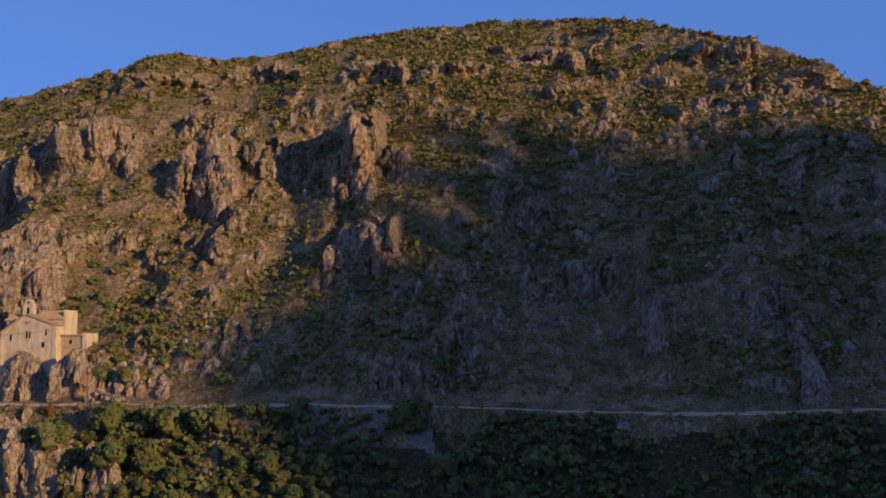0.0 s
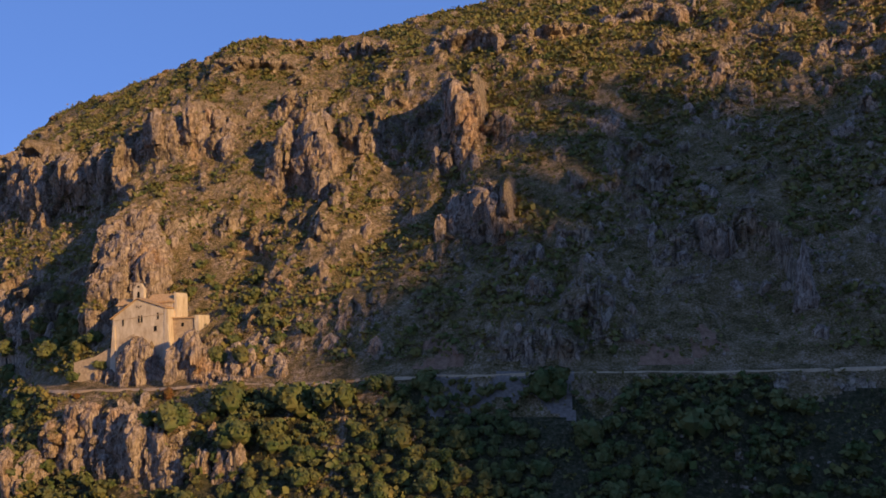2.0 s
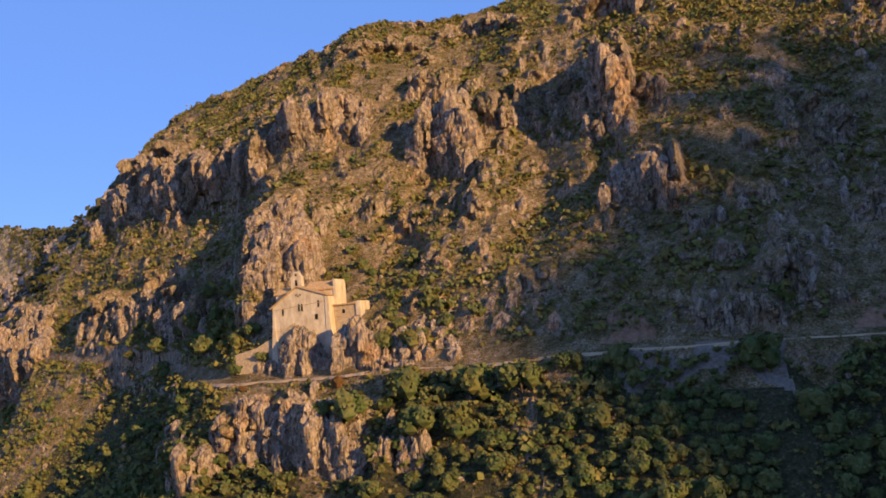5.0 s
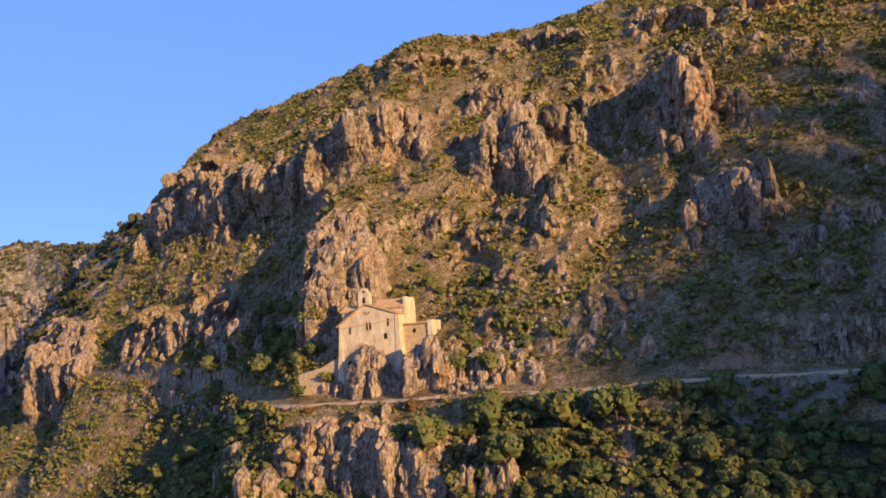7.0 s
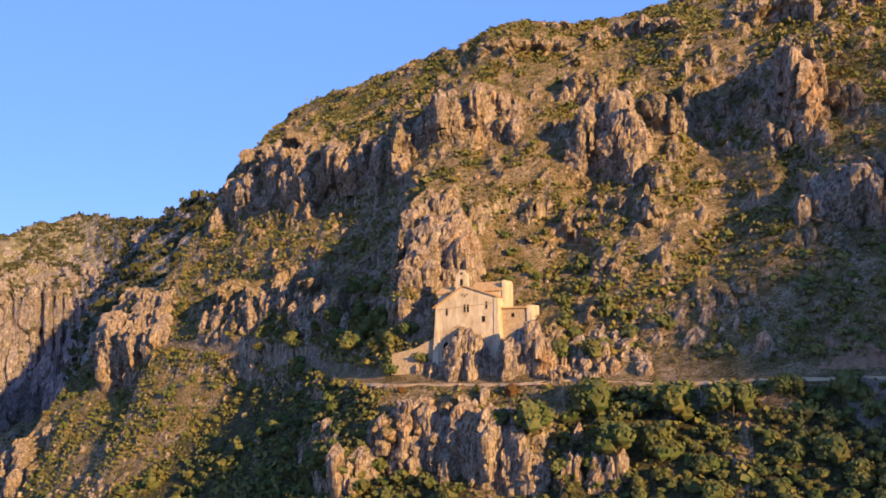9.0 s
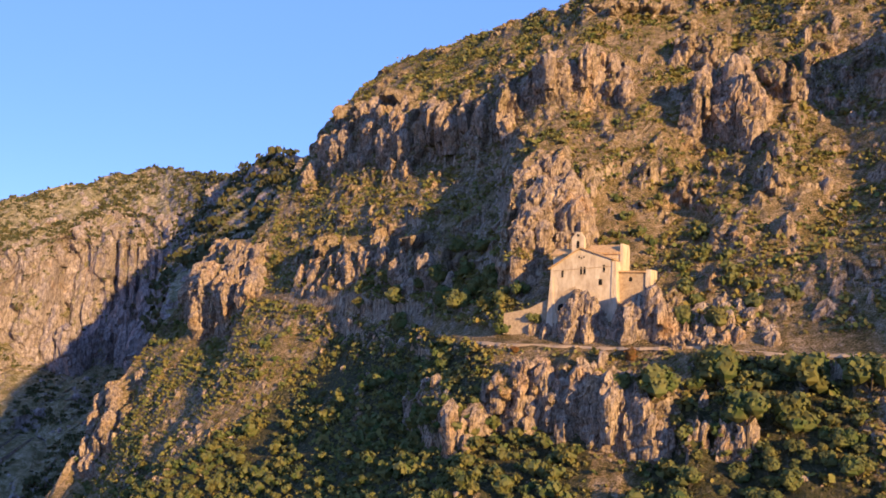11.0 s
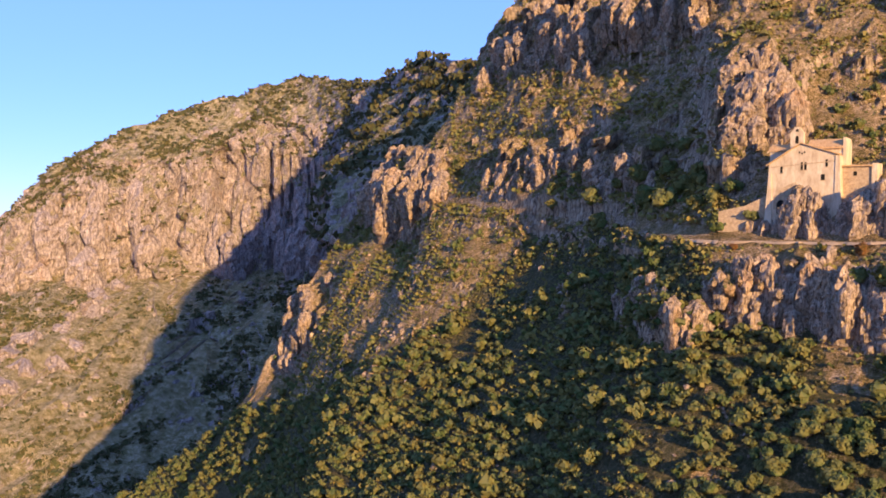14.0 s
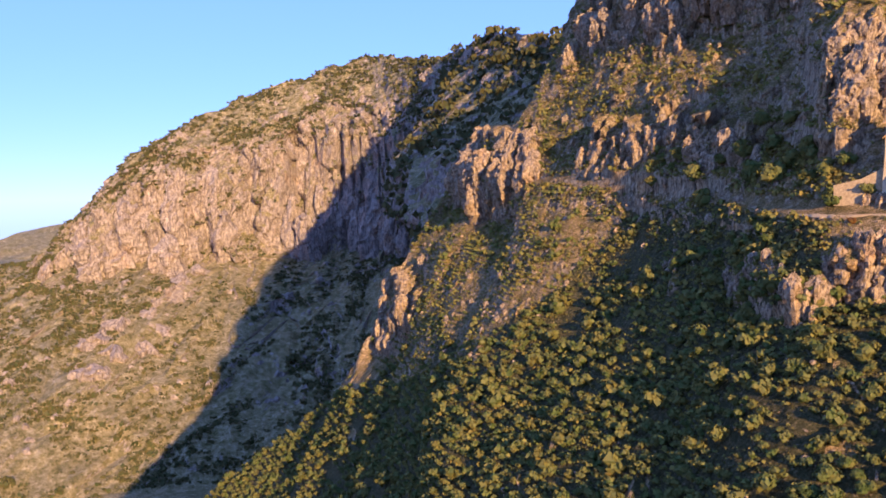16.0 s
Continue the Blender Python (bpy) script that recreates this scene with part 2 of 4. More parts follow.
def lay(y, z):
    """Turns the slope back about the x axis, so that the road runs level."""
    c, s = math.cos(LAY), math.sin(LAY)
    return c * y - s * (z - 80), s * y + c * (z - 80) + 80


FOOT = [(-420, 452), (-388, 430), (-350, 405), (-322, 388), (-304, 375), (-284, 357), (-202, 274), (-154, 238), (-120, 210), (-102, 186), (-88, 181), (-74, 174.5), (-60, 169),
        (-40, 161), (-17, 152), (13, 149), (26, 147), (60, 141), (150, 122)]
CREST = [(-420, -122), (-355, -77), (-329, -57), (-289, -31), (-275, -18), (-268, 2), (-262, 28), (-257, 50), (-250, 64), (-214, 66), (-210, 100), (-204, 132), (-185, 136), (-140, 138), (-83.9, 140.8), (-46.5, 152.8), (4.1, 156.7), (36.5, 154.1), (52.7, 151.1), (67.5, 136.9), (77.4, 126.3), (104.7, 106.1), (139.4, 101.8), (211.2, 85.9)]
ROAD = [(-112, 51.3), (-100, 51.8), (-77, 53), (-64, 54.2), (-50, 54.3), (-40, 55.2), (-24, 56.2), (-8, 56.6), (15, 56.4), (36, 56.8), (58, 58), (209, 58.5)]


def base_depth(x, h):
    """y of the smooth slope at x and height h."""
    left = step(-60, -110, x)
    up = np.maximum(h - 58, 0)
    lo = np.minimum(h - 58, 0)
    right_y = up * 1.50 + np.maximum(h - 128, 0) * 1.0
    left_y = up * 1.02 + np.maximum(h - 108, 0) * 0.75
    far = step(-170, -210, x)
    return curve(FOOT, x, 6) + left * left_y + (1 - left) * right_y + lo * (1.4 * (1 - far) + 1.15 * far)


# rocky places: x from, x to, height from, height to, how far they stand out, how upright (1: a wall), pillars to a place
# round the church and the road's wall
CHURCH_FACES = [
    (-104, -84.2, 64, 85, 1.2, 0.55, 14),      # crag behind the church
    (-103, -92, 80, 89, 1.2, 0.7, 6),
    (-86.6, -79.6, 53.5, 61.0, 2.2, 0.7, 11),     # rock under the facade
    (-75.6, -66.8, 53.1, 61.1, 1.6, 0.6, 12),    # rock under the annexe
    (-67.7, -55.4, 53.4, 57.5, 0.2, 0.6, 6),
    (-97, -64.2, 39.9, 52.2, 0.8, 0.95, 12),    # wall below the road
    (-118, -97, 35, 45, 0.6, 0.8, 4),
    (-62.9, -60, 40.2, 48.6, 1.5, 0.9, 2),      # two pinnacles
    (-59.1, -54.9, 40.7, 49.3, 1.5, 0.85, 3),
]
# the slope to its east
SLOPE_FACES = [
    (-70.9, -55.3, 87.4, 107.8, 1.6, 0.8, 9),       # pyramid rock
    (-77.8, -63.5, 105.1, 116.2, 0.8, 0.8, 7),
    (-29.5, -13.6, 76.1, 87.4, 2.5, 0.9, 6),        # block with a flat top
    (-29.4, -19.3, 69.3, 77.2, 1.0, 0.6, 5),
    (-30.7, -22.8, 87.4, 115, 1.5, 0.75, 6),
    (-23.9, -14.8, 95.4, 105.8, 1.0, 0.8, 4),
    (-59.1, -30.7, 94.4, 108.6, 0.2, 0.6, 9),
]
# the spur and the upper cliffs
SPUR_FACES = [
    (-176, -116, 55, 70, 0.8, 0.95, 20),    # long wall
    (-258, -198, 38, 64, 1.5, 0.6, 12),    # rocks on the spur
    (-268, -240, -8, 24, 1.5, 0.6, 7),
    (-238, -206, 40, 58, 0.6, 0.5, 10),
    (-197, -150, 84, 112, 1.0, 0.5, 22),    # upper cliff
    (-150, -112, 88, 110, 0.8, 0.7, 14),
    (-114, -90.8, 98, 113, 0.8, 0.75, 9),
    (-90.8, -85.8, 98.5, 111.9, 1.2, 0.8, 4),
    (-73.4, -63.5, 75, 85, 0.8, 0.8, 5),
    (-61.6, -50.9, 76.1, 86.3, 0.8, 0.8, 5),
    (-66.7, -56.4, 67.4, 72.8, 0.5, 0.7, 6),
]
# the crest, and the bank over the road
CREST_FACES = [
    (9.5, 31.6, 128.3, 134.4, 1.0, 0.85, 9),        # bands under the crest
    (-10.3, 4.6, 126.4, 131.6, 0.8, 0.85, 6),
    (-35, -18.5, 124.5, 132.1, 0.8, 0.85, 6),
    (-71.7, -53.4, 128.3, 135.9, 0.8, 0.85, 7),
    (-100, -78.5, 125.4, 131.8, 0.5, 0.8, 9),
    (53.8, 71.7, 126.2, 133.2, 0.8, 0.8, 7),
    (65.1, 83.4, 115.9, 122.2, 1.0, 0.85, 8),
    (17.9, 29.5, 71.3, 82.5, 1.0, 0.75, 4),
    (45.2, 55.3, 64, 80.3, 1.0, 0.7, 5),
    (48.8, 53.2, 58.2, 65.8, 1.2, 0.9, 1),      # cone over the road
    (28.9, 32.4, 64.4, 74, 1.2, 0.9, 1),    # thin spike
    (-5.7, 3.4, 61.5, 71.6, 0.6, 0.75, 4),
    (3.4, 16.8, 82.4, 94.7, 0.4, 0.75, 6),
    (-17, -3.5, 55.3, 64.8, 0.3, 0.6, 6),       # cut bank over the road
    (-28.2, -19.2, 55.8, 61.4, 0.2, 0.6, 2),
]
FACES = CHURCH_FACES + SLOPE_FACES + SPUR_FACES + CREST_FACES


def pillars():
    """All rock pillars and ledges: centre, half width, foot, top, standing out, uprightness, taper."""
    rng = random.Random(7)
    out = []
    for x0, x1, z0, z1, o, up, n in FACES:
        for i in range(n):
            w = min(rng.uniform(0.9, 2.6) * min(1, (x1 - x0) / 14 + 0.1), (x1 - x0) / 2)
            c = x0 + w + (x1 - x0 - 2 * w) * (i + rng.random()) / n
            t = z0 + (z1 - z0) * rng.uniform(0.45, 1.0) if n > 1 else z1
            f = z0 + (t - z0) * rng.choice((0, 0, 0.2, 0.4)) * rng.random()
            out.append((c, w, f, t, o * rng.uniform(0.4, 1.1), up * rng.uniform(0.75, 1.1), rng.uniform(0.3, 1.8)))
        if n > 2:
            w = (x1 - x0) / 2
            out.append(((x0 + x1) / 2, w, z0, z0 + 0.8 * (z1 - z0), 0.2 * o, 0.55 * up, 0.5 * (z1 - z0) / w))
    for i in range(1100):                                           # smaller rocks and ledges all over
        c, f = rng.uniform(-290, 110), rng.uniform(60, 152) if rng.random() < 0.85 else rng.uniform(-10, 50)
        if -92 < c < -62 and 50 < f < 70:
            continue
        w, t = rng.uniform(0.8, 3.2) * rng.choice((1, 1, 1.8)), rng.uniform(1.0, 4.5)
        out.append((c, w, f, f + t, rng.uniform(0.0, 0.7), rng.uniform(0.5, 1.0), rng.uniform(0, 1.2)))
    return out


def build_surface(xs, hs):
    """y and z of the mountain over the columns xs and the height parameters hs, and how rocky each place is."""
    x, h = np.meshgrid(xs, hs)
    road = curve(ROAD, x)
    quiet = step(0.8, 4.0, np.abs(h - road))
    calm = quiet * (1 - 0.65 * step(-106, -98, x) * step(-58, -64, x) * step(33, 38, h) * step(57, 53, h))       # straight joints in the wall below the road
    xw = x + calm * (1.3 * vnoise(x / 6, h / 7, 0, 5) + 0.6 * vnoise(x / 1.9, h / 3, 0, 6))
    hw = h + calm * (1.5 * vnoise(x / 5, h / 6, 0, 7) + 0.7 * vnoise(x / 1.7, h / 2.2, 0, 8))
    y = base_depth(x, h)
    slope = (base_depth(x, h + 1) - base_depth(x, h - 1)) / 2
    y = y + 9 * np.exp(-((x + 41) / 7.5) ** 2) * step(58, 78, h) * step(118, 102, h)       # gully
    y = y + 13 * np.exp(-((x + 148) / 26.0) ** 2) * step(56, 42, h) * step(2, 28, h)      # hollow beside the church's spur
    y = y - 5.0 * step(-110, -103, x) * step(-86, -95, x - 0.5 * (h - 72)) * step(60, 66, h) * step(93, 85, h + 0.25 * np.abs(x + 97))          # the crag behind the church
    y = y - 5 * np.exp(-((x + 152) / 30.0) ** 2 - ((h - 77) / 9.0) ** 2)                   # swelling green slope
    y = y - 9 * np.exp(-((x + 226) / 17.0) ** 2) * step(36, 46, h) * step(74, 64, h)        # the knob on the spur
    y = y + quiet * (3.2 * fbm(x / 24, h / 26, 3, 11) + 1.0 * fbm(x / 7, h / 9, 3, 12))
    back = np.zeros_like(y)
    for x0, x1, z0, z1, o, up, n in FACES:                  # each rock face leans in about its middle height
        if n < 3:
            continue
        zp = 0.5 * (z0 + z1)
        m = step(x0 - 3, x0 + 3, xw) * step(x1 + 3, x1 - 3, xw)
        at = np.clip(zp - hw, 0, zp - z0) * np.clip(1 - (z0 - hw) / (9.0 if z0 < 50 else 14.0), 0, 1)
        back = np.maximum(back, m * (0.9 if z0 < 50 else 0.5) * up * slope * at * (z0 < curve(ROAD, 0.5 * (x0 + x1)) - 6 or z0 > 66))
    y = y + back
    push = np.zeros_like(y)
    for c, w, f, t, o, up, taper in pillars():
        pivot = 0.6 if f < 50 else 0.2
        i0, i1 = np.searchsorted(xs, (c - w - 3, c + w + 3))
        j0, j1 = np.searchsorted(hs, (f - 3, t + 3))
        if i1 - i0 < 2 or j1 - j0 < 2:
            continue
        sl = (slice(j0, j1), slice(i0, i1))
        a, b_ = np.abs(xw[sl] - c), hw[sl]
        tip = t - taper * a
        m = step(w + 0.7, w - 0.7, a) * step(f - 0.8, f + 0.4, b_) * step(tip + 1.7, tip - 0.6, b_)
        round_ = np.sqrt(np.clip(1.15 - (a / (w + 0.4)) ** 2, 0, 1))
        push[sl] = np.maximum(push[sl], m * (o * round_ + up * slope[sl] * np.clip(b_ - (1 - pivot) * f - pivot * t, 0, None) * (0.7 + 0.3 * round_)))
    y = y - push
    rocky = np.clip(push / 2.0, 0, 1)
    stony = np.clip(rocky + 0.55 * step(0.05, 0.5, fbm(x / 17, h / 12, 3, 24)), 0, 1)
    y = y - quiet * ((0.25 + 0.6 * rocky) * 0.8 * ridged(x / 4.2, h / 9, 4, 21) + (0.25 + 0.4 * rocky) * 0.3 * ridged(x / 1.4, h / 2.4, 2, 31))
    for across, up_, deep, seed in ((4.6, 7.0, 1.5, 25), (2.0, 3.0, 0.9, 26), (0.95, 1.3, 0.42, 27)):       # jointed blocks
        own, rim = blocks(xw / across + 0.25 * vnoise(x / across, h / up_, 0, seed), hw / up_, seed)
        y = y - quiet * stony * deep * ((own - 0.35) - 0.55 * step(0.16, 0.0, rim))
    y = y + 2.1 * step(-0.5, 0.0, h - road) * step(-118, -108, x)                             # the road's bench
    top = curve(CREST, x, 4) + 1.4 * fbm(x / 8, 0 * x, 3, 41)
    z = np.where(h < top, h, top - 0.18 * (h - top) + 0.5 * vnoise(x / 3, h / 3, 0, 44))
    y = y + np.maximum(h - top, 0) * 4.0
    y, z = lay(y, z)
    return x, y, z, rocky


XS = np.concatenate([np.arange(-420, -300, 1.8), np.arange(-300, -215, 0.9), np.arange(-215, 70, 0.44), np.arange(70, 151, 1.2)])
HS = np.concatenate([np.arange(-150, 0, 1.8), np.arange(0, 30, 0.9), np.arange(30, 140, 0.38), np.arange(140, 185, 0.8)])
SX, SY, SZ, SROCK = build_surface(XS, HS)
_gx, _gh = np.gradient(SY, axis=1) / np.gradient(SX, axis=1), np.gradient(SY, axis=0) / np.maximum(np.gradient(SZ, axis=0), 0.02)
SFLAT = _gh / np.sqrt(1 + _gx ** 2 + _gh ** 2)          # the upward part of the normal


def on_slope(x, h):
    """The place on the mountain at x and height parameter h, and how flat it is there."""
    i = min(max(np.searchsorted(XS, x), 1), len(XS) - 2)
    j = min(max(np.searchsorted(HS, h), 1), len(HS) - 2)
    return Vector((SX[j, i], SY[j, i], SZ[j, i])), SFLAT[j, i], SROCK[j, i]


# upper edge of the oak wood
WOOD = [(-420, -100), (-340, -60), (-289, -28), (-235, -8), (-190, 13), (-163, 29), (-145, 35), (-122, 42), (-114, 48), (-99, 51), (-97, 39), (-80, 38), (-66, 37.6), (-63.3, 52), (150, 58)]


def clothed(x, h):
    """How thick the wood stands at x and height parameter h: above 0 it does."""
    return 0.8 * vnoise(x / 13, h / 11, 0, 91) + 0.4 * vnoise(x / 5, h / 4, 0, 92) + np.clip((curve(WOOD, x) - h) / 7, -3.0, 0.55) + 0.25


mountain = tagged(new("mountain", mesh_from("mountain", np.stack([SX, SY, SZ], -1).reshape(-1, 3), grid_faces(len(HS), len(XS)), SLOPE)),
                  "steep limestone mountainside with scrub and rock faces", "mountain", kind="structure")


mountain.data.materials.append(SHADED_UNDERGROWTH)
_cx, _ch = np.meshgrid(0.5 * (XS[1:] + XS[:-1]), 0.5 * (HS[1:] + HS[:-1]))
# this dark floor also covers ground left of the church, for its shade
_wood_or_shade = (_ch < curve(ROAD, _cx) - 1.5) & (clothed(_cx, _ch) + 1.3 * step(-180, -150, _cx) * step(-97, -101, _cx) > 0.12 * vnoise(_cx, _ch, 0, 93)) & (SROCK[1:, 1:] < 0.5) & (SFLAT[1:, 1:] > 0.25)
_wood_or_shade &= ~((_cx > -27) & (_cx < -5) & (_ch > 51))
mountain.data.materials.append(SCREE)
_scree = (np.abs(_cx + 15.5 + 2 * vnoise(_cx / 4, _ch / 3, 0, 94)) < 11) & (_ch > 51.5 + 2.2 * vnoise(_cx / 3.5, 0 * _cx, 0, 96)) & (_ch < curve(ROAD, _cx) - 0.3) & (vnoise(_cx / 3, _ch / 2, 0, 95) > -0.45)
mountain.data.materials.append(EARTH)
_above = _ch - curve(ROAD, _cx)
_cut = (_above > 0.2) & (_above < 3.6 + 1.6 * vnoise(_cx / 3, 0 * _cx, 0, 103)) & ((np.abs(_cx + 24 + 2.5 * vnoise(_cx / 2, _ch / 1.3, 0, 105)) < 5) | (np.abs(_cx - 11 + 2.5 * vnoise(_cx / 2, _ch / 1.3, 0, 106)) < 5.5)) & (vnoise(_cx / 2, _ch / 1.5, 0, 104) > -0.25)
mountain.data.polygons.foreach_set("material_index", np.where(_cut, 3, np.where(_scree, 2, _wood_or_shade)).astype(np.int32).ravel())


# valley floor
def build_ground():
    xs = np.linspace(-4000, 4000, 121)
    x, y = np.meshgrid(xs, xs)
    z = -140 + 6 * fbm(x / 300, y / 300, 3, 51)
    v = np.stack([x, y, z], -1).reshape(-1, 3)
    return tagged(new("ground", mesh_from("ground", v, grid_faces(121, 121), SLOPE_FAR)), "valley floor with dry scrub", "ground", kind="structure")


build_ground()

# far mountain: its crest in plan and height
FAR_U = [(0.0, -166), (0.1, -257), (0.2, -356), (0.27, -465), (0.34, -530), (0.44, -617), (0.52, -668), (0.6, -728), (0.67, -765), (0.74, -808),
         (0.8, -862), (1.0, -1080)]
FAR_V = [(0.0, 312), (0.1, 426), (0.2, 535), (0.27, 677), (0.34, 740), (0.44, 790), (0.52, 770), (0.6, 715), (0.67, 665), (0.74, 640), (0.8, 640), (1.0, 720)]
FAR_TOP = [(0.0, 88), (0.1, 101), (0.15, 108), (0.2, 112), (0.27, 110), (0.34, 114), (0.44, 124), (0.52, 112), (0.6, 92), (0.67, 71), (0.74, 46), (0.80, 4),
           (0.87, -45), (1.0, -75)]


def far_outcrops(u, h):
    """Rock buttresses and ledges on the far mountain, in metres standing out."""
    rng = random.Random(12)
    push = np.zeros_like(u)
    us, hs = u[0], h[:, 0]
    spots = [(rng.uniform(0.42, 0.62), rng.uniform(0.27, 0.36), rng.uniform(0.003, 0.008), rng.uniform(0.02, 0.06), rng.uniform(5, 14)) for i in range(26)]
    spots += [(rng.uniform(0.3, 0.78), rng.uniform(0.2, 0.36), rng.uniform(0.003, 0.010), rng.uniform(0.008, 0.035), rng.uniform(4, 12)) for i in range(150)]
    spots += [(rng.uniform(0.1, 0.8), rng.uniform(0.02, 0.26), rng.uniform(0.003, 0.012), rng.uniform(0.008, 0.025), rng.uniform(2, 6)) for i in range(240)]
    spots += [(rng.uniform(0.4, 0.95), rng.uniform(0.40, 0.68), rng.uniform(0.004, 0.013), rng.uniform(0.012, 0.035), rng.uniform(5, 14)) for i in range(170)]
    for c, k, wu, wh, o in spots:
        i0, i1 = np.searchsorted(us, (c - 2 * wu, c + 2 * wu))
        j0, j1 = np.searchsorted(hs, (k - 2 * wh, k + 2 * wh))
        if i1 - i0 < 2 or j1 - j0 < 2:
            continue
        s = (slice(j0, j1), slice(i0, i1))
        a = np.abs(u[s] - c + 0.004 * vnoise(u[s] * 160, h[s] * 60, 0, 73)) / wu
        b_ = (h[s] - k + 0.012 * vnoise(u[s] * 120, h[s] * 40, 0, 74)) / wh
        push[s] = np.maximum(push[s], o * step(1.3, 0.6, a) * step(-1.1, -0.8, b_) * step(1.4, 0.2, b_))
    return push


def far_terrain(u, h):
    """h: 0 at the crest, 1 at the foot."""
    cx, cy, top = curve(FAR_U, u, 0.02), curve(FAR_V, u, 0.02), curve(FAR_TOP, u, 0.012)
    k = np.maximum(h, 0)
    kw = np.clip(k + step(0.02, 0.1, k) * (0.075 * fbm(u * 15, h * 4, 3, 61) + 0.010 * fbm(u * 36, h * 16, 3, 62)), 0, 1)
    base = -48.0
    f = curve([(0, 1), (0.22, 0.66), (0.27, 0.58), (0.38, 0.10), (0.42, 0.0), (1, 0.0)], kw)
    bowl = step(0.30, 0.20, u)
    f = f + bowl * (curve([(0, 1), (0.03, 0.94), (0.42, 0.12), (1, 0)], kw) - f)
    z = base + (top - base) * f - 120 * np.clip((kw - 0.42) / 0.58, 0, 1) ** 1.1
    out = curve([(0, 0), (0.22, 0.26), (0.27, 0.29), (0.38, 0.35), (0.42, 0.41), (1, 1.75)], kw)
    out = out + bowl * (curve([(0, 0), (0.03, 0.01), (0.3, 0.32), (0.42, 0.40), (1, 1.2)], kw) - out)
    d = out * 330 + 16 * fbm(u * 8, h * 3, 2, 68) * step(0.05, 0.25, k) + 10 * fbm(u * 14, h * 5, 3, 66) * step(0.3, 0.6, k) + far_outcrops(u, h)
    for o, (a, r) in enumerate(((20.0, 62.0), (10.0, 30.0), (5.0, 15.0), (2.4, 7.0), (1.2, 3.5))):
        wx, wy = cx + 0.42 * d, cy - 0.8 * d
        q = vnoise(wx / r, wy / r, z / (1.35 * r), 63 + o)
        d = d + a * (0.4 - np.abs(q)) * step(0.02, 0.12, k) + 0.5 * a * np.sign(q) * step(0.1, 0.25, np.abs(q)) * step(0.1, 0.2, k) * step(0.5, 0.42, k) * (o > 0)
    band = step(0.20, 0.30, k) * step(0.43, 0.38, k)
    for at, wide, deep in ((0.535, 0.006, 17), (0.684, 0.007, 18), (0.575, 0.004, 12), (0.615, 0.004, 12), (0.478, 0.004, 12), (0.655, 0.004, 10)):       # clefts
        d = d - deep * np.exp(-((u - at + 0.004 * vnoise(h * 30, 0 * h, 0, 76)) / wide) ** 2) * band
    d = d + 13 * np.abs(vnoise(u * 34, h * 2.5, 0, 79)) * band                                       # upright folds of the cliff
    d = d + 26 * np.exp(-((u - 0.645) / 0.024) ** 2) * step(0.44, 0.47, k) * step(0.62, 0.50, k)      # spur below it
    back = np.maximum(-h, 0)
    x, y, z = cx + d * (0.42 - 0.75 * bowl * step(0.42, 0.18, k)) - back * 60, cy - d * 0.80 + back * 300, z + 2.5 * fbm(u * 60, h * 30, 3, 67) - back * 40
    x, y, z = -61 + 1.25 * (x + 61), 6 + 1.25 * (y - 6), 73 + 1.25 * (z - 73)
    y, z = lay(y, z)
    return x, y, z


def build_far_mountain():
    us, hs = np.linspace(0, 1, 440), np.concatenate([np.linspace(-0.4, 0, 12)[:-1], np.linspace(0, 1.0, 270)])
    u, h = np.meshgrid(us, hs)
    x, y, z = far_terrain(u, h)
    v = np.stack([x, y, z], -1)
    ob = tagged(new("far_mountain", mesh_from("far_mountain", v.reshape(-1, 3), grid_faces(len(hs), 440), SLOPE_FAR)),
                "distant limestone mountain with a sheer cliff band", "mountain", kind="structure")
    return v, us, hs


FAR_GRID = build_far_mountain()


def build_distant_ridge():
    u, q = np.meshgrid(np.linspace(0, 1, 120), np.linspace(0, 1, 40))
    top = curve([(0, -140), (0.35, -75), (0.6, -10), (1, 60)], u, 0.05) + 8 * fbm(u * 9, 0 * u, 4, 71)
    z = -150 + (top + 150) * np.sin(q * math.pi / 2) + 5 * fbm(u * 20, q * 8, 3, 72)
    x = -1900 + 900 * u - q * 100
    y = 1000 + 500 * u + q * 420
    y, z = lay(y, z)
    v = np.stack([x, y, z], -1).reshape(-1, 3)
    return tagged(new("distant_ridge", mesh_from("distant_ridge", v, grid_faces(40, 120), SLOPE_FAR)), "distant scrubby ridge", "ridge", kind="structure")


build_distant_ridge()


# hill across the valley, behind the camera, that shades the slope's lower right part
def build_hill():
    s, q = np.meshgrid(np.concatenate([np.linspace(-700, 40, 80), np.arange(44, 260, 0.7), np.linspace(262, 900, 60)]), np.linspace(0, 1, 40))
    az = radians(SUN_AZ)
    fx, fy = math.sin(az), math.cos(az)
    px, py = -fy, fx
    top = curve(HILL_TOP, s) + 3.0 * fbm(s / 13, 0 * s, 4, 75, 0.6) + step(104, 122, s) * (4 * fbm(s / 7, 0 * s, 3, 77, 0.65) + (4 + 12 * step(120, 150, s)) * vnoise(s / 1.8, 0 * s, 0, 78))
    z = -140 + (top + 140) * np.sin(q * math.pi)
    d = 330 + q * 400
    v = np.stack([s * px + d * fx, s * py + d * fy, z + 0 * s], -1).reshape(-1, 3)
    return tagged(new("hill", mesh_from("hill", v, grid_faces(40, s.shape[1]), SLOPE_FAR)), "hill across the valley with dry scrub", "hill", kind="structure")


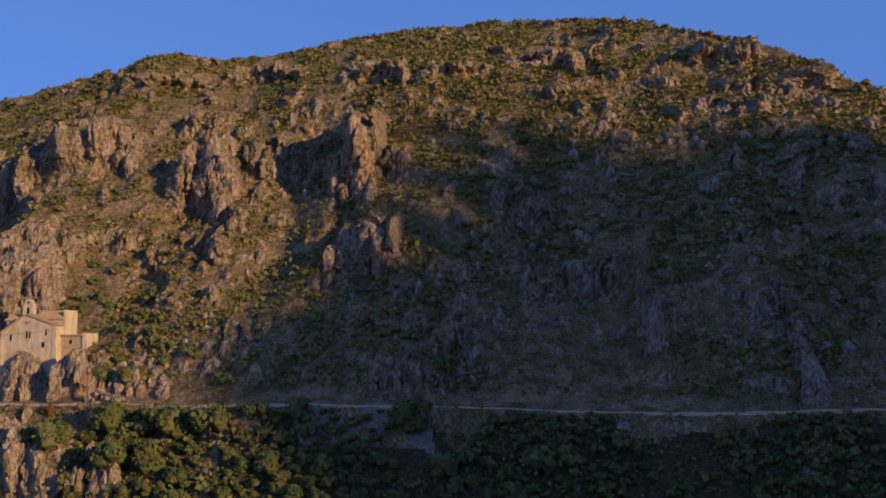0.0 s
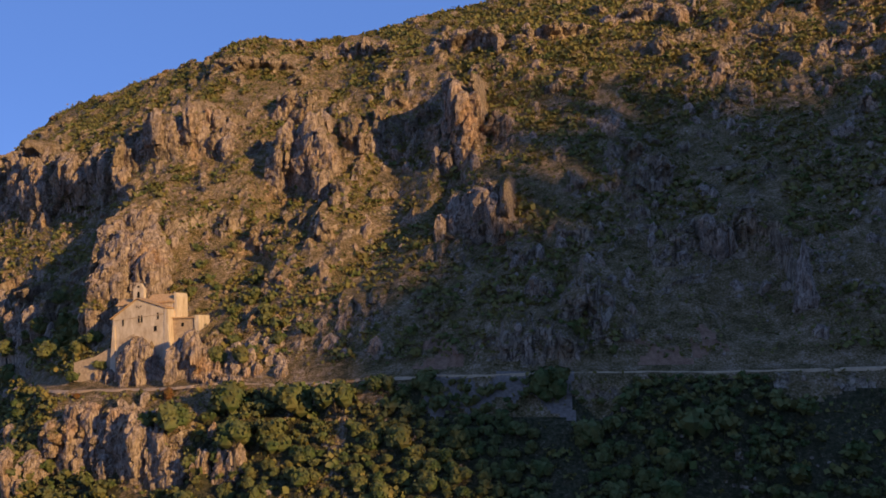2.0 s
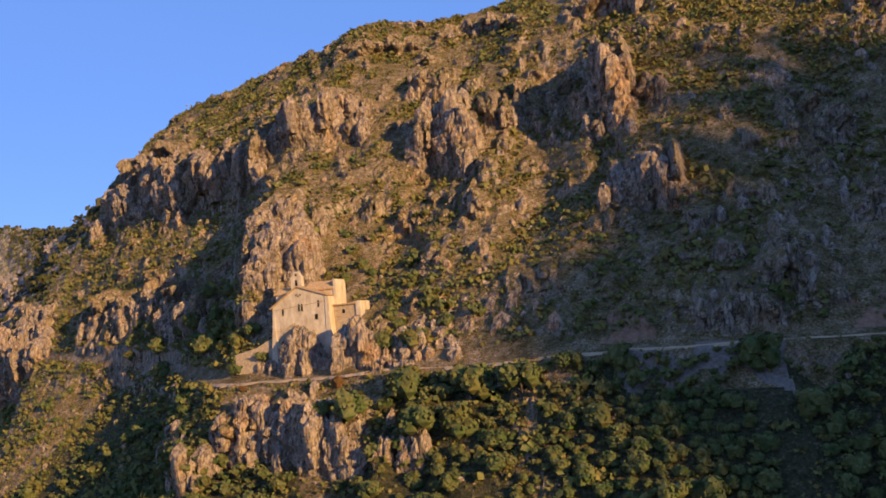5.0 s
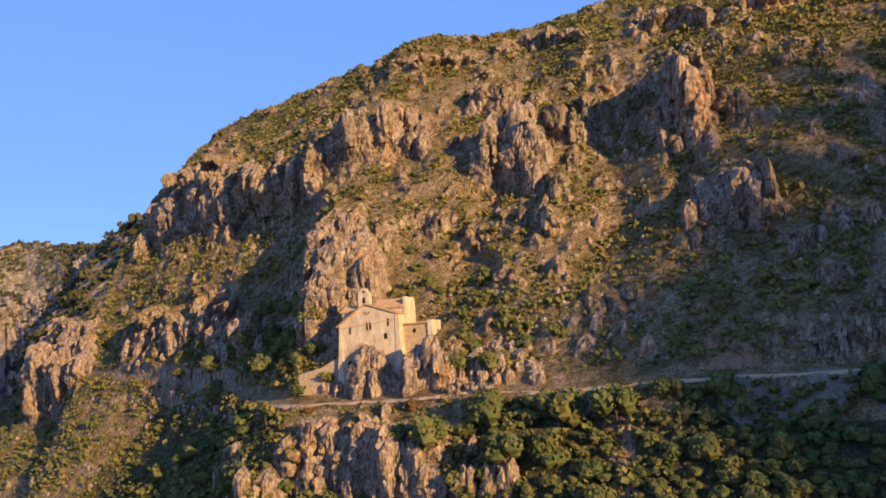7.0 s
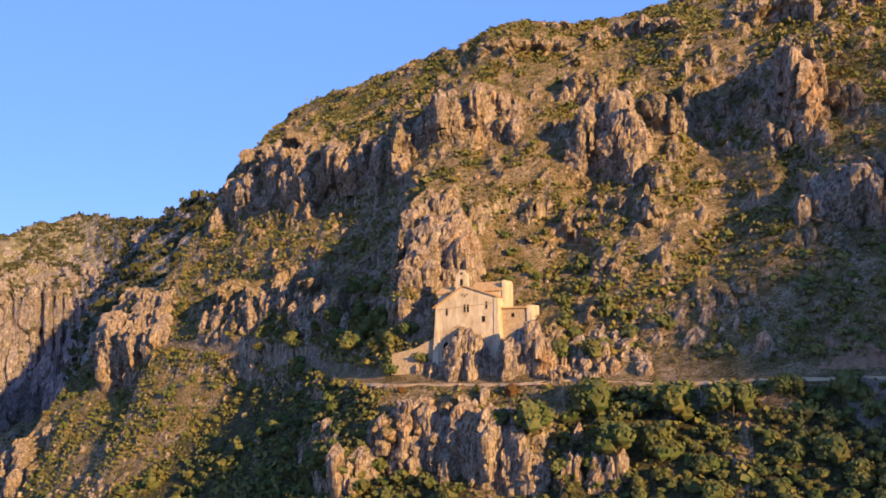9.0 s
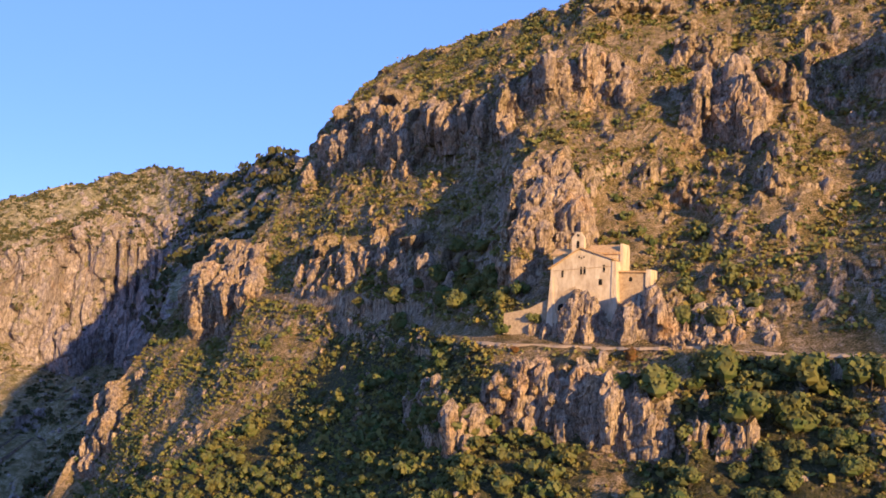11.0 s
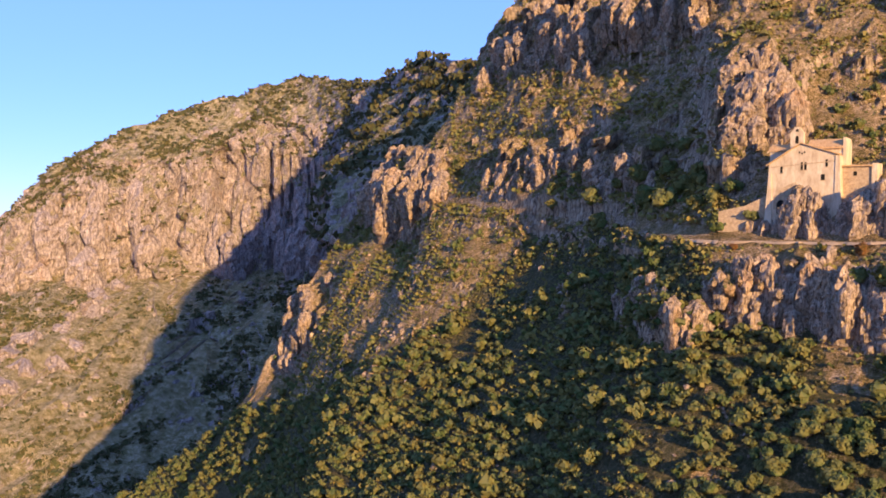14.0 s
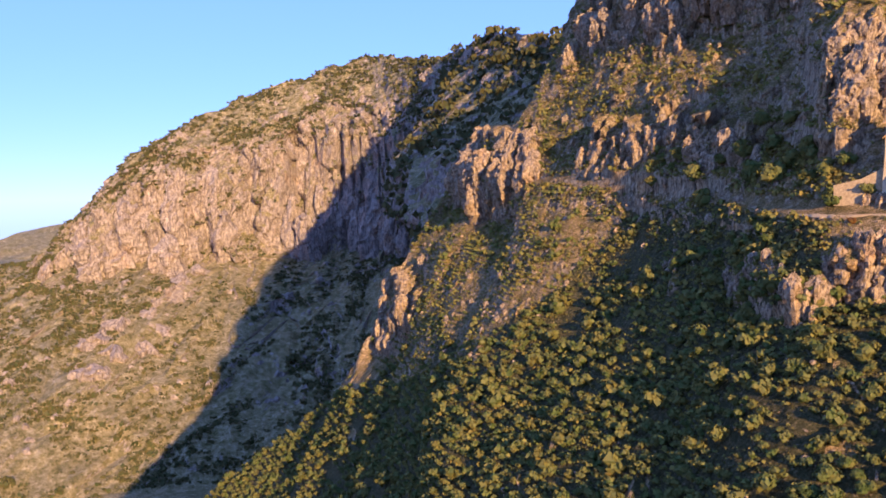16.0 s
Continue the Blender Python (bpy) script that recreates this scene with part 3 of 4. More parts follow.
# height of that hill across the sun's way
HILL_TOP = [(-700, -60), (0, 60), (50, 160), (70, 176), (85, 182), (92, 188), (96, 206), (99, 214), (106, 222), (115, 231), (125, 237), (134, 246), (143, 258), (157, 270), (171, 270), (182, 266), (199, 258), (214, 245), (224, 245), (900, 240)]
build_hill()


# ---------------- the dirt road ----------------
def build_road():
    xs = np.arange(-104, 150, 0.5)
    r = curve(ROAD, xs)
    i = np.searchsorted(XS, xs).clip(1, len(XS) - 2)
    lip = np.array([(np.interp(a - 0.55, HS, SY[:, k]), np.interp(a - 0.55, HS, SZ[:, k])) for a, k in zip(r, i)])
    rows = []
    for k, (dy, dz) in enumerate(((-0.4, -0.3), (0.0, 0.06), (0.35, 0.15), (1.2, 0.26), (2.0, 0.38), (2.5, 0.55))):
        rows.append(np.stack([xs, lip[:, 0] + dy + 0.2 * vnoise(xs / 3.1, k, 0, 81), lip[:, 1] + dz + 0.03 * vnoise(xs / 1.7, k, 0, 82)], -1))
    v = np.concatenate(rows)
    return tagged(new("road", mesh_from("road", v, grid_faces(len(rows), len(xs)), GRAVEL)), "pale unpaved road cut into the slope", "road", kind="structure")


build_road()


# ---------------- the church ----------------
CHURCH = pose(-89, 178.9, 18.5, 0, 0, -7) @ Matrix.Diagonal((0.92, 1, 1, 1))      # u along the facade, v into the slope, z up


def poly_prism(bm, pts, v0, v1):
    """A prism: the outline pts (u, z) drawn from depth v0 to v1."""
    a = [bm.verts.new((u, v0, z)) for u, z in pts]
    b_ = [bm.verts.new((u, v1, z)) for u, z in pts]
    bm.faces.new(a)
    bm.faces.new(b_[::-1])
    for i in range(len(pts)):
        j = (i + 1) % len(pts)
        bm.faces.new((a[i], b_[i], b_[j], a[j]))
    bmesh.ops.recalc_face_normals(bm, faces=bm.faces)


def box(bm, u0, u1, v0, v1, z0, z1):
    poly_prism(bm, [(u0, z0), (u1, z0), (u1, z1), (u0, z1)], v0, v1)


def roof_slab(bm, a, b_, v0, v1, thick=0.18):
    """A roof plane from the outline's edge a to b (u, z)."""
    (u0, z0), (u1, z1) = a, b_
    poly_prism(bm, [(u0, z0), (u1, z1), (u1, z1 + thick), (u0, z0 + thick)], v0, v1)


def pitched_roof(bm, u0, u1, v0, z0, v1, z1, thick=0.2):
    """A saddle roof with its ridge along u at depth v1, eaves at v0 in front and as far behind."""
    w = 2 * v1 - v0
    rings = []
    count = int((u1 - u0) / 0.21)
    for i in range(count + 1):                                # ribs of cover tiles
        u, t = u0 + (u1 - u0) * i / count, thick + 0.09 * (i % 2)
        prof = ((v0, z0), (v1, z1), (w, z0), (w, z0 + t), (v1, z1 + t), (v0, z0 + t))
        rings.append([bm.verts.new((u, v, z)) for v, z in prof])
    for a, b_ in zip(rings, rings[1:]):
        for i in range(6):
            j = (i + 1) % 6
            bm.faces.new((a[i], a[j], b_[j], b_[i]))
    for ring in (rings[0], rings[-1]):
        bm.faces.new((ring[0], ring[1], ring[4], ring[5]))
        bm.faces.new((ring[1], ring[2], ring[3], ring[4]))
    bmesh.ops.recalc_face_normals(bm, faces=bm.faces)


def window(parent, u, z, w, h, v, arched=True):
    """A dark opening with a shallow stone frame, set into a front wall at depth v."""
    hw = w / 2
    top = [(u + hw * math.cos(a), z + h - hw + hw * math.sin(a)) for a in np.linspace(0, math.pi, 7)] if arched else [(u + hw, z + h), (u - hw, z + h)]
    bm = bmesh.new()
    poly_prism(bm, [(u - hw, z), (u + hw, z)] + top, v - 0.012, v + 0.25)
    hole = part("window", bm, DARK, parent, "dark unglazed window")
    bm = bmesh.new()
    box(bm, u - hw - 0.12, u + hw + 0.12, v - 0.10, v + 0.2, z - 0.14, z - 0.004)
    part("sill", bm, STONE, hole)


def build_church():
    church = tagged(new("church"), "old cream plastered stone church with gable front and tiled roof", "church")
    church.matrix_world = CHURCH
    bm = bmesh.new()
    poly_prism(bm, [(-0.3, 54.5), (12.3, 54.5), (11.7, 66.2), (5.7, 68.0), (0.0, 64.6)], 0.0, 3.0)
    part("facade", bm, PLASTER, church, "cream plaster gable front, stained")
    bm = bmesh.new()
    poly_prism(bm, [(-0.7, 54), (0.75, 54), (0.55, 63.2), (0.1, 63.2)], -0.22, 1.0)
    part("buttress", bm, PLASTER, church)
    bm = bmesh.new()
    poly_prism(bm, [(11.6, 54), (13.0, 54), (12.4, 65.9), (11.75, 65.9)], -0.15, 2.6)
    part("buttress", bm, PLASTER, church)
    for a, b_ in (((-0.45, 64.35), (5.7, 68.02)), ((5.7, 68.02), (12.2, 66.05))):
        bm = bmesh.new()
        roof_slab(bm, a, b_, -0.35, 2.9)
        part("roof", bm, TILE, church, "weathered terracotta roof")
    # transverse nave
    bm = bmesh.new()
    box(bm, -0.6, 12.0, 2.5, 6.6, 54, 66.9)
    part("nave_wall", bm, PLASTER, church)
    bm = bmesh.new()
    box(bm, 5.4, 12.5, 2.52, 6.5, 60.5, 67.3)
    part("nave_wall", bm, PLASTER, church)
    bm = bmesh.new()
    pitched_roof(bm, -0.9, 6.0, 2.1, 66.9, 4.5, 68.0)
    part("roof", bm, TILE, church, "weathered terracotta roof")
    bm = bmesh.new()
    pitched_roof(bm, 6.0, 12.4, 2.1, 67.2, 4.5, 68.7)
    part("roof", bm, TILE, church, "weathered terracotta roof")
    bm = bmesh.new()
    poly_prism(bm, [(12.4, 60), (12.95, 60), (12.95, 68.2), (12.75, 69.0), (12.4, 69.0)], 2.3, 6.4)
    part("end_wall", bm, PLASTER, church)
    # string course
    bm = bmesh.new()
    poly_prism(bm, [(0.4, 64.05), (11.6, 64.95), (11.6, 65.07), (0.4, 64.17)], -0.07, 0.1)
    part("string_course", bm, STONE, church)
    # blind arch at the foot
    bm = bmesh.new()
    arc = [(5.6 + 5.0 * math.cos(a), 57.4 + 4.9 * math.sin(a)) for a in np.linspace(0, math.pi, 17)]
    inner = [(5.6 + 4.7 * math.cos(a), 57.4 + 4.6 * math.sin(a)) for a in np.linspace(math.pi, 0, 17)]
    poly_prism(bm, arc + inner, -0.04, 0.1)
    part("arch", bm, PLASTER, church, "worn blind arch")
    bm = bmesh.new()
    poly_prism(bm, [(1.0, 57.0)] + [(1.0 + 3.9 * t, 59.2 + 2.4 * math.sin(t * 1.4)) for t in np.linspace(0, 1, 7)] + [(4.9, 57.0)], -0.05, 0.1)
    part("bare_wall", bm, STONE, church, "bare rubble stone patch under the arch")
    window(church, 2.3, 56.3, 1.5, 2.3, -0.05)
    window(church, 2.3, 63.1, 0.42, 1.2, 0.0)
    window(church, 5.9, 63.6, 0.42, 1.3, 0.0)
    window(church, 6.55, 63.6, 0.42, 1.3, 0.0)
    window(church, 10.2, 64.1, 0.42, 1.2, 0.0)
    window(church, 9.6, 61.9, 0.7, 0.95, 0.0, False)
    # little cross of putlog holes under the gable
    for du, dz in ((0, 0), (-0.45, 0.2), (0.45, 0.2)):
        bm = bmesh.new()
        box(bm, 5.9 + du - 0.13, 5.9 + du + 0.13, -0.012, 0.2, 66.2 + dz, 66.5 + dz)
        part("niche", bm, DARK, church)
    # belfry
    bm = bmesh.new()
    outer = [(3.1, 67.0), (5.5, 67.0), (5.5, 70.0), (5.0, 70.5), (4.75, 71.0), (3.85, 71.0), (3.6, 70.5), (3.1, 70.0)]
    poly_prism(bm, outer, 2.3, 3.2)
    belfry = part("belfry", bm, PLASTER, church, "small plastered bell gable")
    for u in (4.3,):
        bm = bmesh.new()
        poly_prism(bm, [(u - 0.28, 68.2), (u + 0.28, 68.2)] + [(u + 0.28 * math.cos(a), 69.2 + 0.28 * math.sin(a)) for a in np.linspace(0, math.pi, 7)], 2.285, 2.9)
        part("bell_opening", bm, DARK, belfry)
    bm = bmesh.new()
    box(bm, 4.05, 4.55, 2.285, 2.9, 70.2, 70.6)
    part("bell_opening", bm, DARK, belfry)
    # annexe
    bm = bmesh.new()
    box(bm, 12.3, 18.0, 1.6, 5.4, 57.5, 64.1)
    annexe = part("annexe", bm, STONE, church, "low rubble stone annexe")
    bm = bmesh.new()
    box(bm, 17.5, 18.4, 1.3, 5.5, 57.5, 64.6)
    part("end_wall", bm, PLASTER, annexe, "cream plastered end wall")
    bm = bmesh.new()
    poly_prism(bm, [(12.1, 64.1), (17.6, 64.1), (17.6, 64.35), (12.1, 64.35)], 1.2, 5.7)
    part("roof", bm, TILE, annexe)
    window(church, 14.7, 62.6, 0.6, 0.7, 1.6, False)
    return church


church = build_church()


def build_ramp_wall():
    """A low plastered wall that falls away beside the church."""
    bm = bmesh.new()
    poly_prism(bm, [(-9.5, 53), (-0.4, 53), (-0.4, 59.4), (-4.5, 57.6), (-9.5, 56.6)], 0.6, 1.5)
    me = bpy.data.meshes.new("retaining_wall")
    bm.to_mesh(me)
    bm.free()
    me.materials.append(STONE)
    ob = tagged(new("retaining_wall", me), "sloping rubble retaining wall beside the church", "wall")
    ob.matrix_world = CHURCH
    return ob


build_ramp_wall()


# ---------------- crags ----------------
# what, x from, x to, height from, height to, pillars, half widths, lengths
CHURCH_CRAGS = [
    ("grey limestone wall of upright pillars below the road", -98, -66, 38, 52.4, 66, 0.9, 2.4, 3.5, 8),
    ("low grey limestone pillars among oaks", -119, -97, 33, 46, 14, 0.7, 1.7, 2.5, 6),
    ("upright limestone pinnacle beside the oaks", -62.9, -60.4, 39.1, 49.1, 4, 0.5, 1.1, 4.2, 8.4),
    ("upright limestone pinnacle beside the oaks", -59, -54.9, 39.6, 49.3, 6, 0.6, 1.3, 4.3, 8.6),
    ("big warm limestone crag rising behind the church", -98, -86.5, 66, 83, 28, 1.4, 3.0, 3, 7),
    ("pale broken rock bank beside the church", -67, -52, 54.4, 60.5, 34, 0.5, 1.3, 0.8, 1.9),
    ("weathered limestone knob on top of the crag", -103, -93, 79, 87.5, 9, 1.0, 2.0, 2, 4.5),
    ("jagged limestone under the church front", -86.5, -79.3, 54.2, 60.8, 40, 0.4, 0.95, 1.6, 4.0),
    ("jagged limestone under the low annexe", -77.5, -67, 54.3, 60.5, 54, 0.45, 1.0, 1.4, 3.4),
    ("broken rock bank over the road", -93, -60, 53.4, 55.6, 64, 0.4, 1, 0.8, 2),
]
SLOPE_CRAGS = [
    ("pyramid-shaped limestone crag on the slope", -71, -56.5, 87.4, 110.3, 18, 1.3, 2.7, 3.5, 8.1),
    ("limestone block with a flat top", -28.3, -14.7, 74.9, 87.4, 14, 1.2, 2.5, 3.4, 7.9),
    ("steep limestone rib on the slope", -31.9, -21.6, 88.6, 113.9, 14, 1, 2.3, 3.4, 8),
    ("long limestone wall on the slope", -175, -116, 55, 69, 26, 1.1, 2.6, 3, 7),
    ("warm limestone knob on the spur", -256, -226, 40, 67, 30, 1.8, 4.0, 5, 11),
    ("warm limestone knob on the spur", -226, -196, 44, 67, 26, 1.6, 3.6, 5, 11),
    ("limestone pillars on the outer spur", -267, -244, -8, 26, 24, 1.2, 3.0, 4, 9),
]
HIGH_CRAGS = [
    ("tall upper limestone cliff with scrub", -200, -150, 80, 116, 34, 1.6, 3.6, 4, 10),
    ("upper limestone cliff with scrub ledges", -150, -112, 88, 111, 16, 1.3, 2.8, 3, 8),
    ("upper limestone cliff with scrub ledges", -112, -84, 98, 113, 14, 1.2, 2.6, 3, 8),
    ("limestone ledge under the crest", 7.1, 32.7, 126.8, 134.6, 13, 1.0, 2.2, 1.2, 2.8),
    ("limestone ledge under the crest", -37.5, -7.9, 124.5, 133.1, 13, 1.0, 2.2, 1.2, 2.8),
    ("limestone ledge under the crest", -73.4, -52.1, 128.3, 136.8, 12, 1.0, 2.2, 1.2, 2.8),
    ("limestone ledge under the crest", 52.1, 80.8, 109.4, 119.0, 17, 1.0, 2.2, 1.2, 2.8),
]
CRAGS = CHURCH_CRAGS + SLOPE_CRAGS + HIGH_CRAGS


def rock_column(rng, foot, tall, w, coarse=False):
    """An upright block of rock, split along flat joints and chipped at the top: corners and faces."""
    na, nl = (10, 8) if coarse else (24, 22) if w > 1.6 else (18, 15)
    a, t = np.meshgrid(np.linspace(0, 2 * math.pi, na, endpoint=False) + rng.random(), np.linspace(0, 1, nl) ** 0.85)
    deep = 2.4 * w + 2.0
    z = -deep + (tall + deep) * t
    r, turn = np.full(a.shape, 1.6 * w), rng.random() * 6.28
    for i in range(6):                                          # upright joints
        c = np.cos(a - turn - i * 1.047 - rng.uniform(-0.35, 0.35))
        d = w * rng.uniform(0.72, 1.12) - rng.uniform(-0.04, 0.22) * (z - 0.4 * tall)
        r = np.where(c > 0.05, np.minimum(r, np.maximum(d, 0.25 * w) / np.maximum(c, 0.05)), r)
    for i in range(3):                                          # slanting breaks at the top
        c = np.cos(a - turn - i * 2.1 - rng.uniform(0, 2.0))
        d = (tall * rng.uniform(0.86, 1.04) - z) / rng.uniform(0.5, 2.2) + 0.1 * w
        r = np.where(c > 0.05, np.minimum(r, np.maximum(d, 0.0) / np.maximum(c, 0.05)), r)
    r = np.maximum(r, 0.02 * w)
    low = np.clip((0.3 * tall - z) / (0.3 * tall + deep), 0, 1)
    x, y = r * np.cos(a) + rng.uniform(-0.08, 0.08) * z, rng.uniform(0.9, 1.4) * r * np.sin(a) + 0.08 * z + 2.2 * w * low ** 1.3
    px, py, pz = x + foot[0], y + foot[1], z + foot[2]
    k, seed = 0, rng.randrange(1000)
    for amp, across, up_ in ((0.42, 0.95, 1.7), (0.26, 0.45, 0.75)):        # joints and ledges
        own, rim = blocks(a * 1.0 / across + 0.3 * vnoise(a, z / w, 0, seed), z / (up_ * w) + 0.25 * vnoise(a * 2, z / w, 3, seed), seed)
        k = k + amp * w * (own - 0.55 - 0.5 * step(0.14, 0.0, rim))
    k = (k + 0.10 * w * vnoise(px / (0.35 * w), py / (0.35 * w), pz / (0.5 * w), 31)) * np.clip(r / w * 2, 0, 1)
    px, py = px + k * np.cos(a), py + k * np.sin(a)
    pz = pz + t * np.clip(r / w, 0, 1) * 0.35 * w * vnoise(px / w, py / w, 0, 37)
    px[-1], py[-1], pz[-1] = px[-1].mean(), py[-1].mean(), np.maximum(pz[-1].mean(), pz[-2].mean() + 0.02 * w)          # close the top
    i = np.arange(na * nl).reshape(nl, na)
    n = np.roll(i, -1, 1)
    f = np.stack([i[:-1], n[:-1], n[1:], i[1:]], -1).reshape(-1, 4)
    return np.stack([px, py, pz], -1).reshape(-1, 3), f


def join_columns(columns):
    vs, fs, n = [], [], 0
    for v, f in columns:
        vs.append(v)
        fs.append(f + n)
        n += len(v)
    return np.concatenate(vs), np.concatenate(fs)


def build_crags():
    rng = random.Random(61)
    for label, x0, x1, h0, h1, count, w0, w1, l0, l1 in CRAGS:
        out = []
        for i in range(int(1.25 * count)):
            x = x0 + (x1 - x0) * (i * 0.618 % 1)
            w, tall = rng.uniform(w0, w1) * rng.choice((0.6, 0.8, 1.0)), rng.uniform(l0, l1) * rng.uniform(0.55, 1.0)
            room = 1 - abs(2 * (x - x0) / (x1 - x0) - 1) ** 3
            hi = h0 + (h1 - h0) * (0.55 + 0.45 * room)
            tall = min(tall, hi - h0, 3.0 * w)
            f = h0 + (hi - tall - h0) * rng.random() ** 0.6
            p = on_slope(x, f)[0]
            out.append(rock_column(rng, p + Vector((0, 0.25 * w if tall > 2 or x < -95 else -0.3 * w, 0)), tall, w))
        crag = tagged(new("crag"), label, "rock", group="crags on the mountainside")
        crag.location = on_slope(0.5 * (x0 + x1), h0)[0]
        for v, f in out:
            pillar = new("pillar", mesh_from("pillar", v - np.array(crag.location), f, ROCK))
            pillar.parent = crag


build_crags()


def build_single_rocks():
    rng = random.Random(62)
    for x, h, tall, w, label in ((-70.2, 54.2, 8.3, 2.5, "tall limestone pillar under the low annexe"), (-74.0, 54.0, 6.9, 2.2, "broad limestone block under the low annexe"), (50.9, 57.6, 8.1, 1.75, "cone-shaped limestone rock over the road"), (30.6, 63.3, 10.7, 1.35, "thin upright limestone spike over the road")):
        v, f = rock_column(rng, on_slope(x, h)[0], tall, w)
        tagged(new("crag", mesh_from("crag", v, f, ROCK)), label, "rock", group="crags on the mountainside")
    out = []
    while len(out) < 600:
        x, h = rng.uniform(-52, 92) if rng.random() < 0.65 else rng.uniform(-190, -40), rng.uniform(58, 118)
        if -95 < x < -62 and h < 72 or float(vnoise(x / 14, h / 10, 0, 99)) < -0.1:
            continue
        w = rng.uniform(0.35, 1.0) * rng.choice((1, 1, 1.5))
        out.append(rock_column(rng, on_slope(x, h)[0], w * rng.uniform(0.5, 1.9), w, True))
    while len(out) < 900:
        x, h = rng.uniform(-262, -108), rng.uniform(-8, 56)
        w = rng.uniform(0.4, 1.3)
        if h > float(np.interp(x, *np.array(WOOD).T)) - 4:
            out.append(rock_column(rng, on_slope(x, h)[0], w * rng.uniform(0.3, 1.2), w, True))
    out.sort(key=lambda c: -np.ptp(c[0][:, 0]))
    for v, f in out[:300]:
        ob = tagged(new("outcrop", mesh_from("outcrop", v - v.mean(0), f, ROCK)), "small limestone outcrop standing out of the scrubby slope", "rock", group="outcrops on the slope")
        ob.location = v.mean(0)
    v, f = join_columns(out[300:])
    tagged(new("outcrops", mesh_from("outcrops", v, f, ROCK)), "small limestone outcrops scattered over the slope", "rocks", kind="stuff")


build_single_rocks()


def far_crags():
    """Buttresses of the far cliff, and pale haze-tinted outcrops above and below it."""
    rng = random.Random(63)
    v, us, hs = FAR_GRID

    def place(u, k):
        return v[min(np.searchsorted(hs, k), len(hs) - 1), min(np.searchsorted(us, u), len(us) - 1)]
    out = []
    for i in range(64):
        u, w = 0.30 + 0.5 * (i * 0.618 % 1), rng.uniform(5, 15)
        p = place(u, rng.uniform(0.33, 0.41))
        tall = rng.uniform(25, 72) * (1 if u < 0.66 else 0.55)
        out.append(rock_column(rng, p + np.array((-0.2 * w, 0.45 * w, 0)), tall, w))
    crag = tagged(new("crag"), "sheer buttresses of the distant limestone cliff", "rock", group="distant crags")
    crag.location = out[0][0][0]
    for q, f in out:
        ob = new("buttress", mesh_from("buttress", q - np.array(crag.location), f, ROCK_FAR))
        ob.parent = crag
    out = []
    for i in range(34):                                    # big outcrops on the slope below, and the ledge at the saddle
        w = rng.uniform(7, 16)
        out.append(rock_column(rng, place(rng.uniform(0.615, 0.675), rng.uniform(0.46, 0.60)) + np.array((0, 0.5 * w, -0.2 * w)), w * rng.uniform(0.35, 0.9), w))
    for i in range(9):
        w = rng.uniform(4, 8)
        out.append(rock_column(rng, place(0.165 + 0.006 * i, rng.uniform(0.015, 0.04)) + np.array((0, 0.3 * w, 0)), w * rng.uniform(0.7, 1.1), w))
    while len(out) < 660:
        k = rng.uniform(0.04, 0.28) if rng.random() < 0.6 else rng.uniform(0.42, 0.75)
        u = rng.uniform(0.26, 0.8) if k < 0.3 else rng.uniform(0.38, 0.95)
        if float(vnoise(u * 24, k * 14, 0, 101)) < -0.15:
            continue
        w = rng.uniform(1.6, 4.2) * rng.choice((1, 1, 1.4))
        out.append(rock_column(rng, place(u, k), w * rng.uniform(0.3, 1.0) * (1.3 if k < 0.3 else 1), w, True))
    q, f = join_columns(out)
    tagged(new("distant_outcrops", mesh_from("distant_outcrops", q, f, ROCK_FAR)), "pale haze-tinted limestone outcrops over the distant mountain", "rocks", kind="stuff")


far_crags()


# ---------------- trees and scrub ----------------
def leaf_quads(rng, centres, radii, count, size, squash=0.85):
    """Small leaf sprays over lumps: arrays of corners, count to a lump."""
    n = len(centres) * count
    c, r = np.repeat(centres, count, 0), np.repeat(radii, count)
    d = rng.normal(size=(n, 3))
    d /= np.linalg.norm(d, axis=1, keepdims=True)
    d[:, 2] = np.abs(d[:, 2]) * 0.9 + d[:, 2] * 0.1
    p = c + d * (r * rng.uniform(0.72, 1.18, n))[:, None] * (1, 1, squash)
    nrm = d + 0.55 * rng.normal(size=(n, 3))
    nrm /= np.linalg.norm(nrm, axis=1, keepdims=True)
    t = np.cross(nrm, rng.normal(size=(n, 3)))
    t /= np.linalg.norm(t, axis=1, keepdims=True)
    b_ = np.cross(nrm, t)
    s = size * rng.uniform(0.6, 1.3, (n, 1))
    q = np.stack([p - t * s - b_ * s * 0.5, p + t * s * 0.4 - b_ * s, p + t * s + b_ * s * 0.6, p - t * s * 0.5 + b_ * s], 1)
    return q.reshape(-1, 3)


ICO = None
OCTA = (np.array([(1, 0, 0), (-1, 0, 0), (0, 1, 0), (0, -1, 0), (0, 0, 1), (0, 0, -1)], float),
        np.array([(0, 2, 4), (2, 1, 4), (1, 3, 4), (3, 0, 4), (2, 0, 5), (1, 2, 5), (3, 1, 5), (0, 3, 5)]))


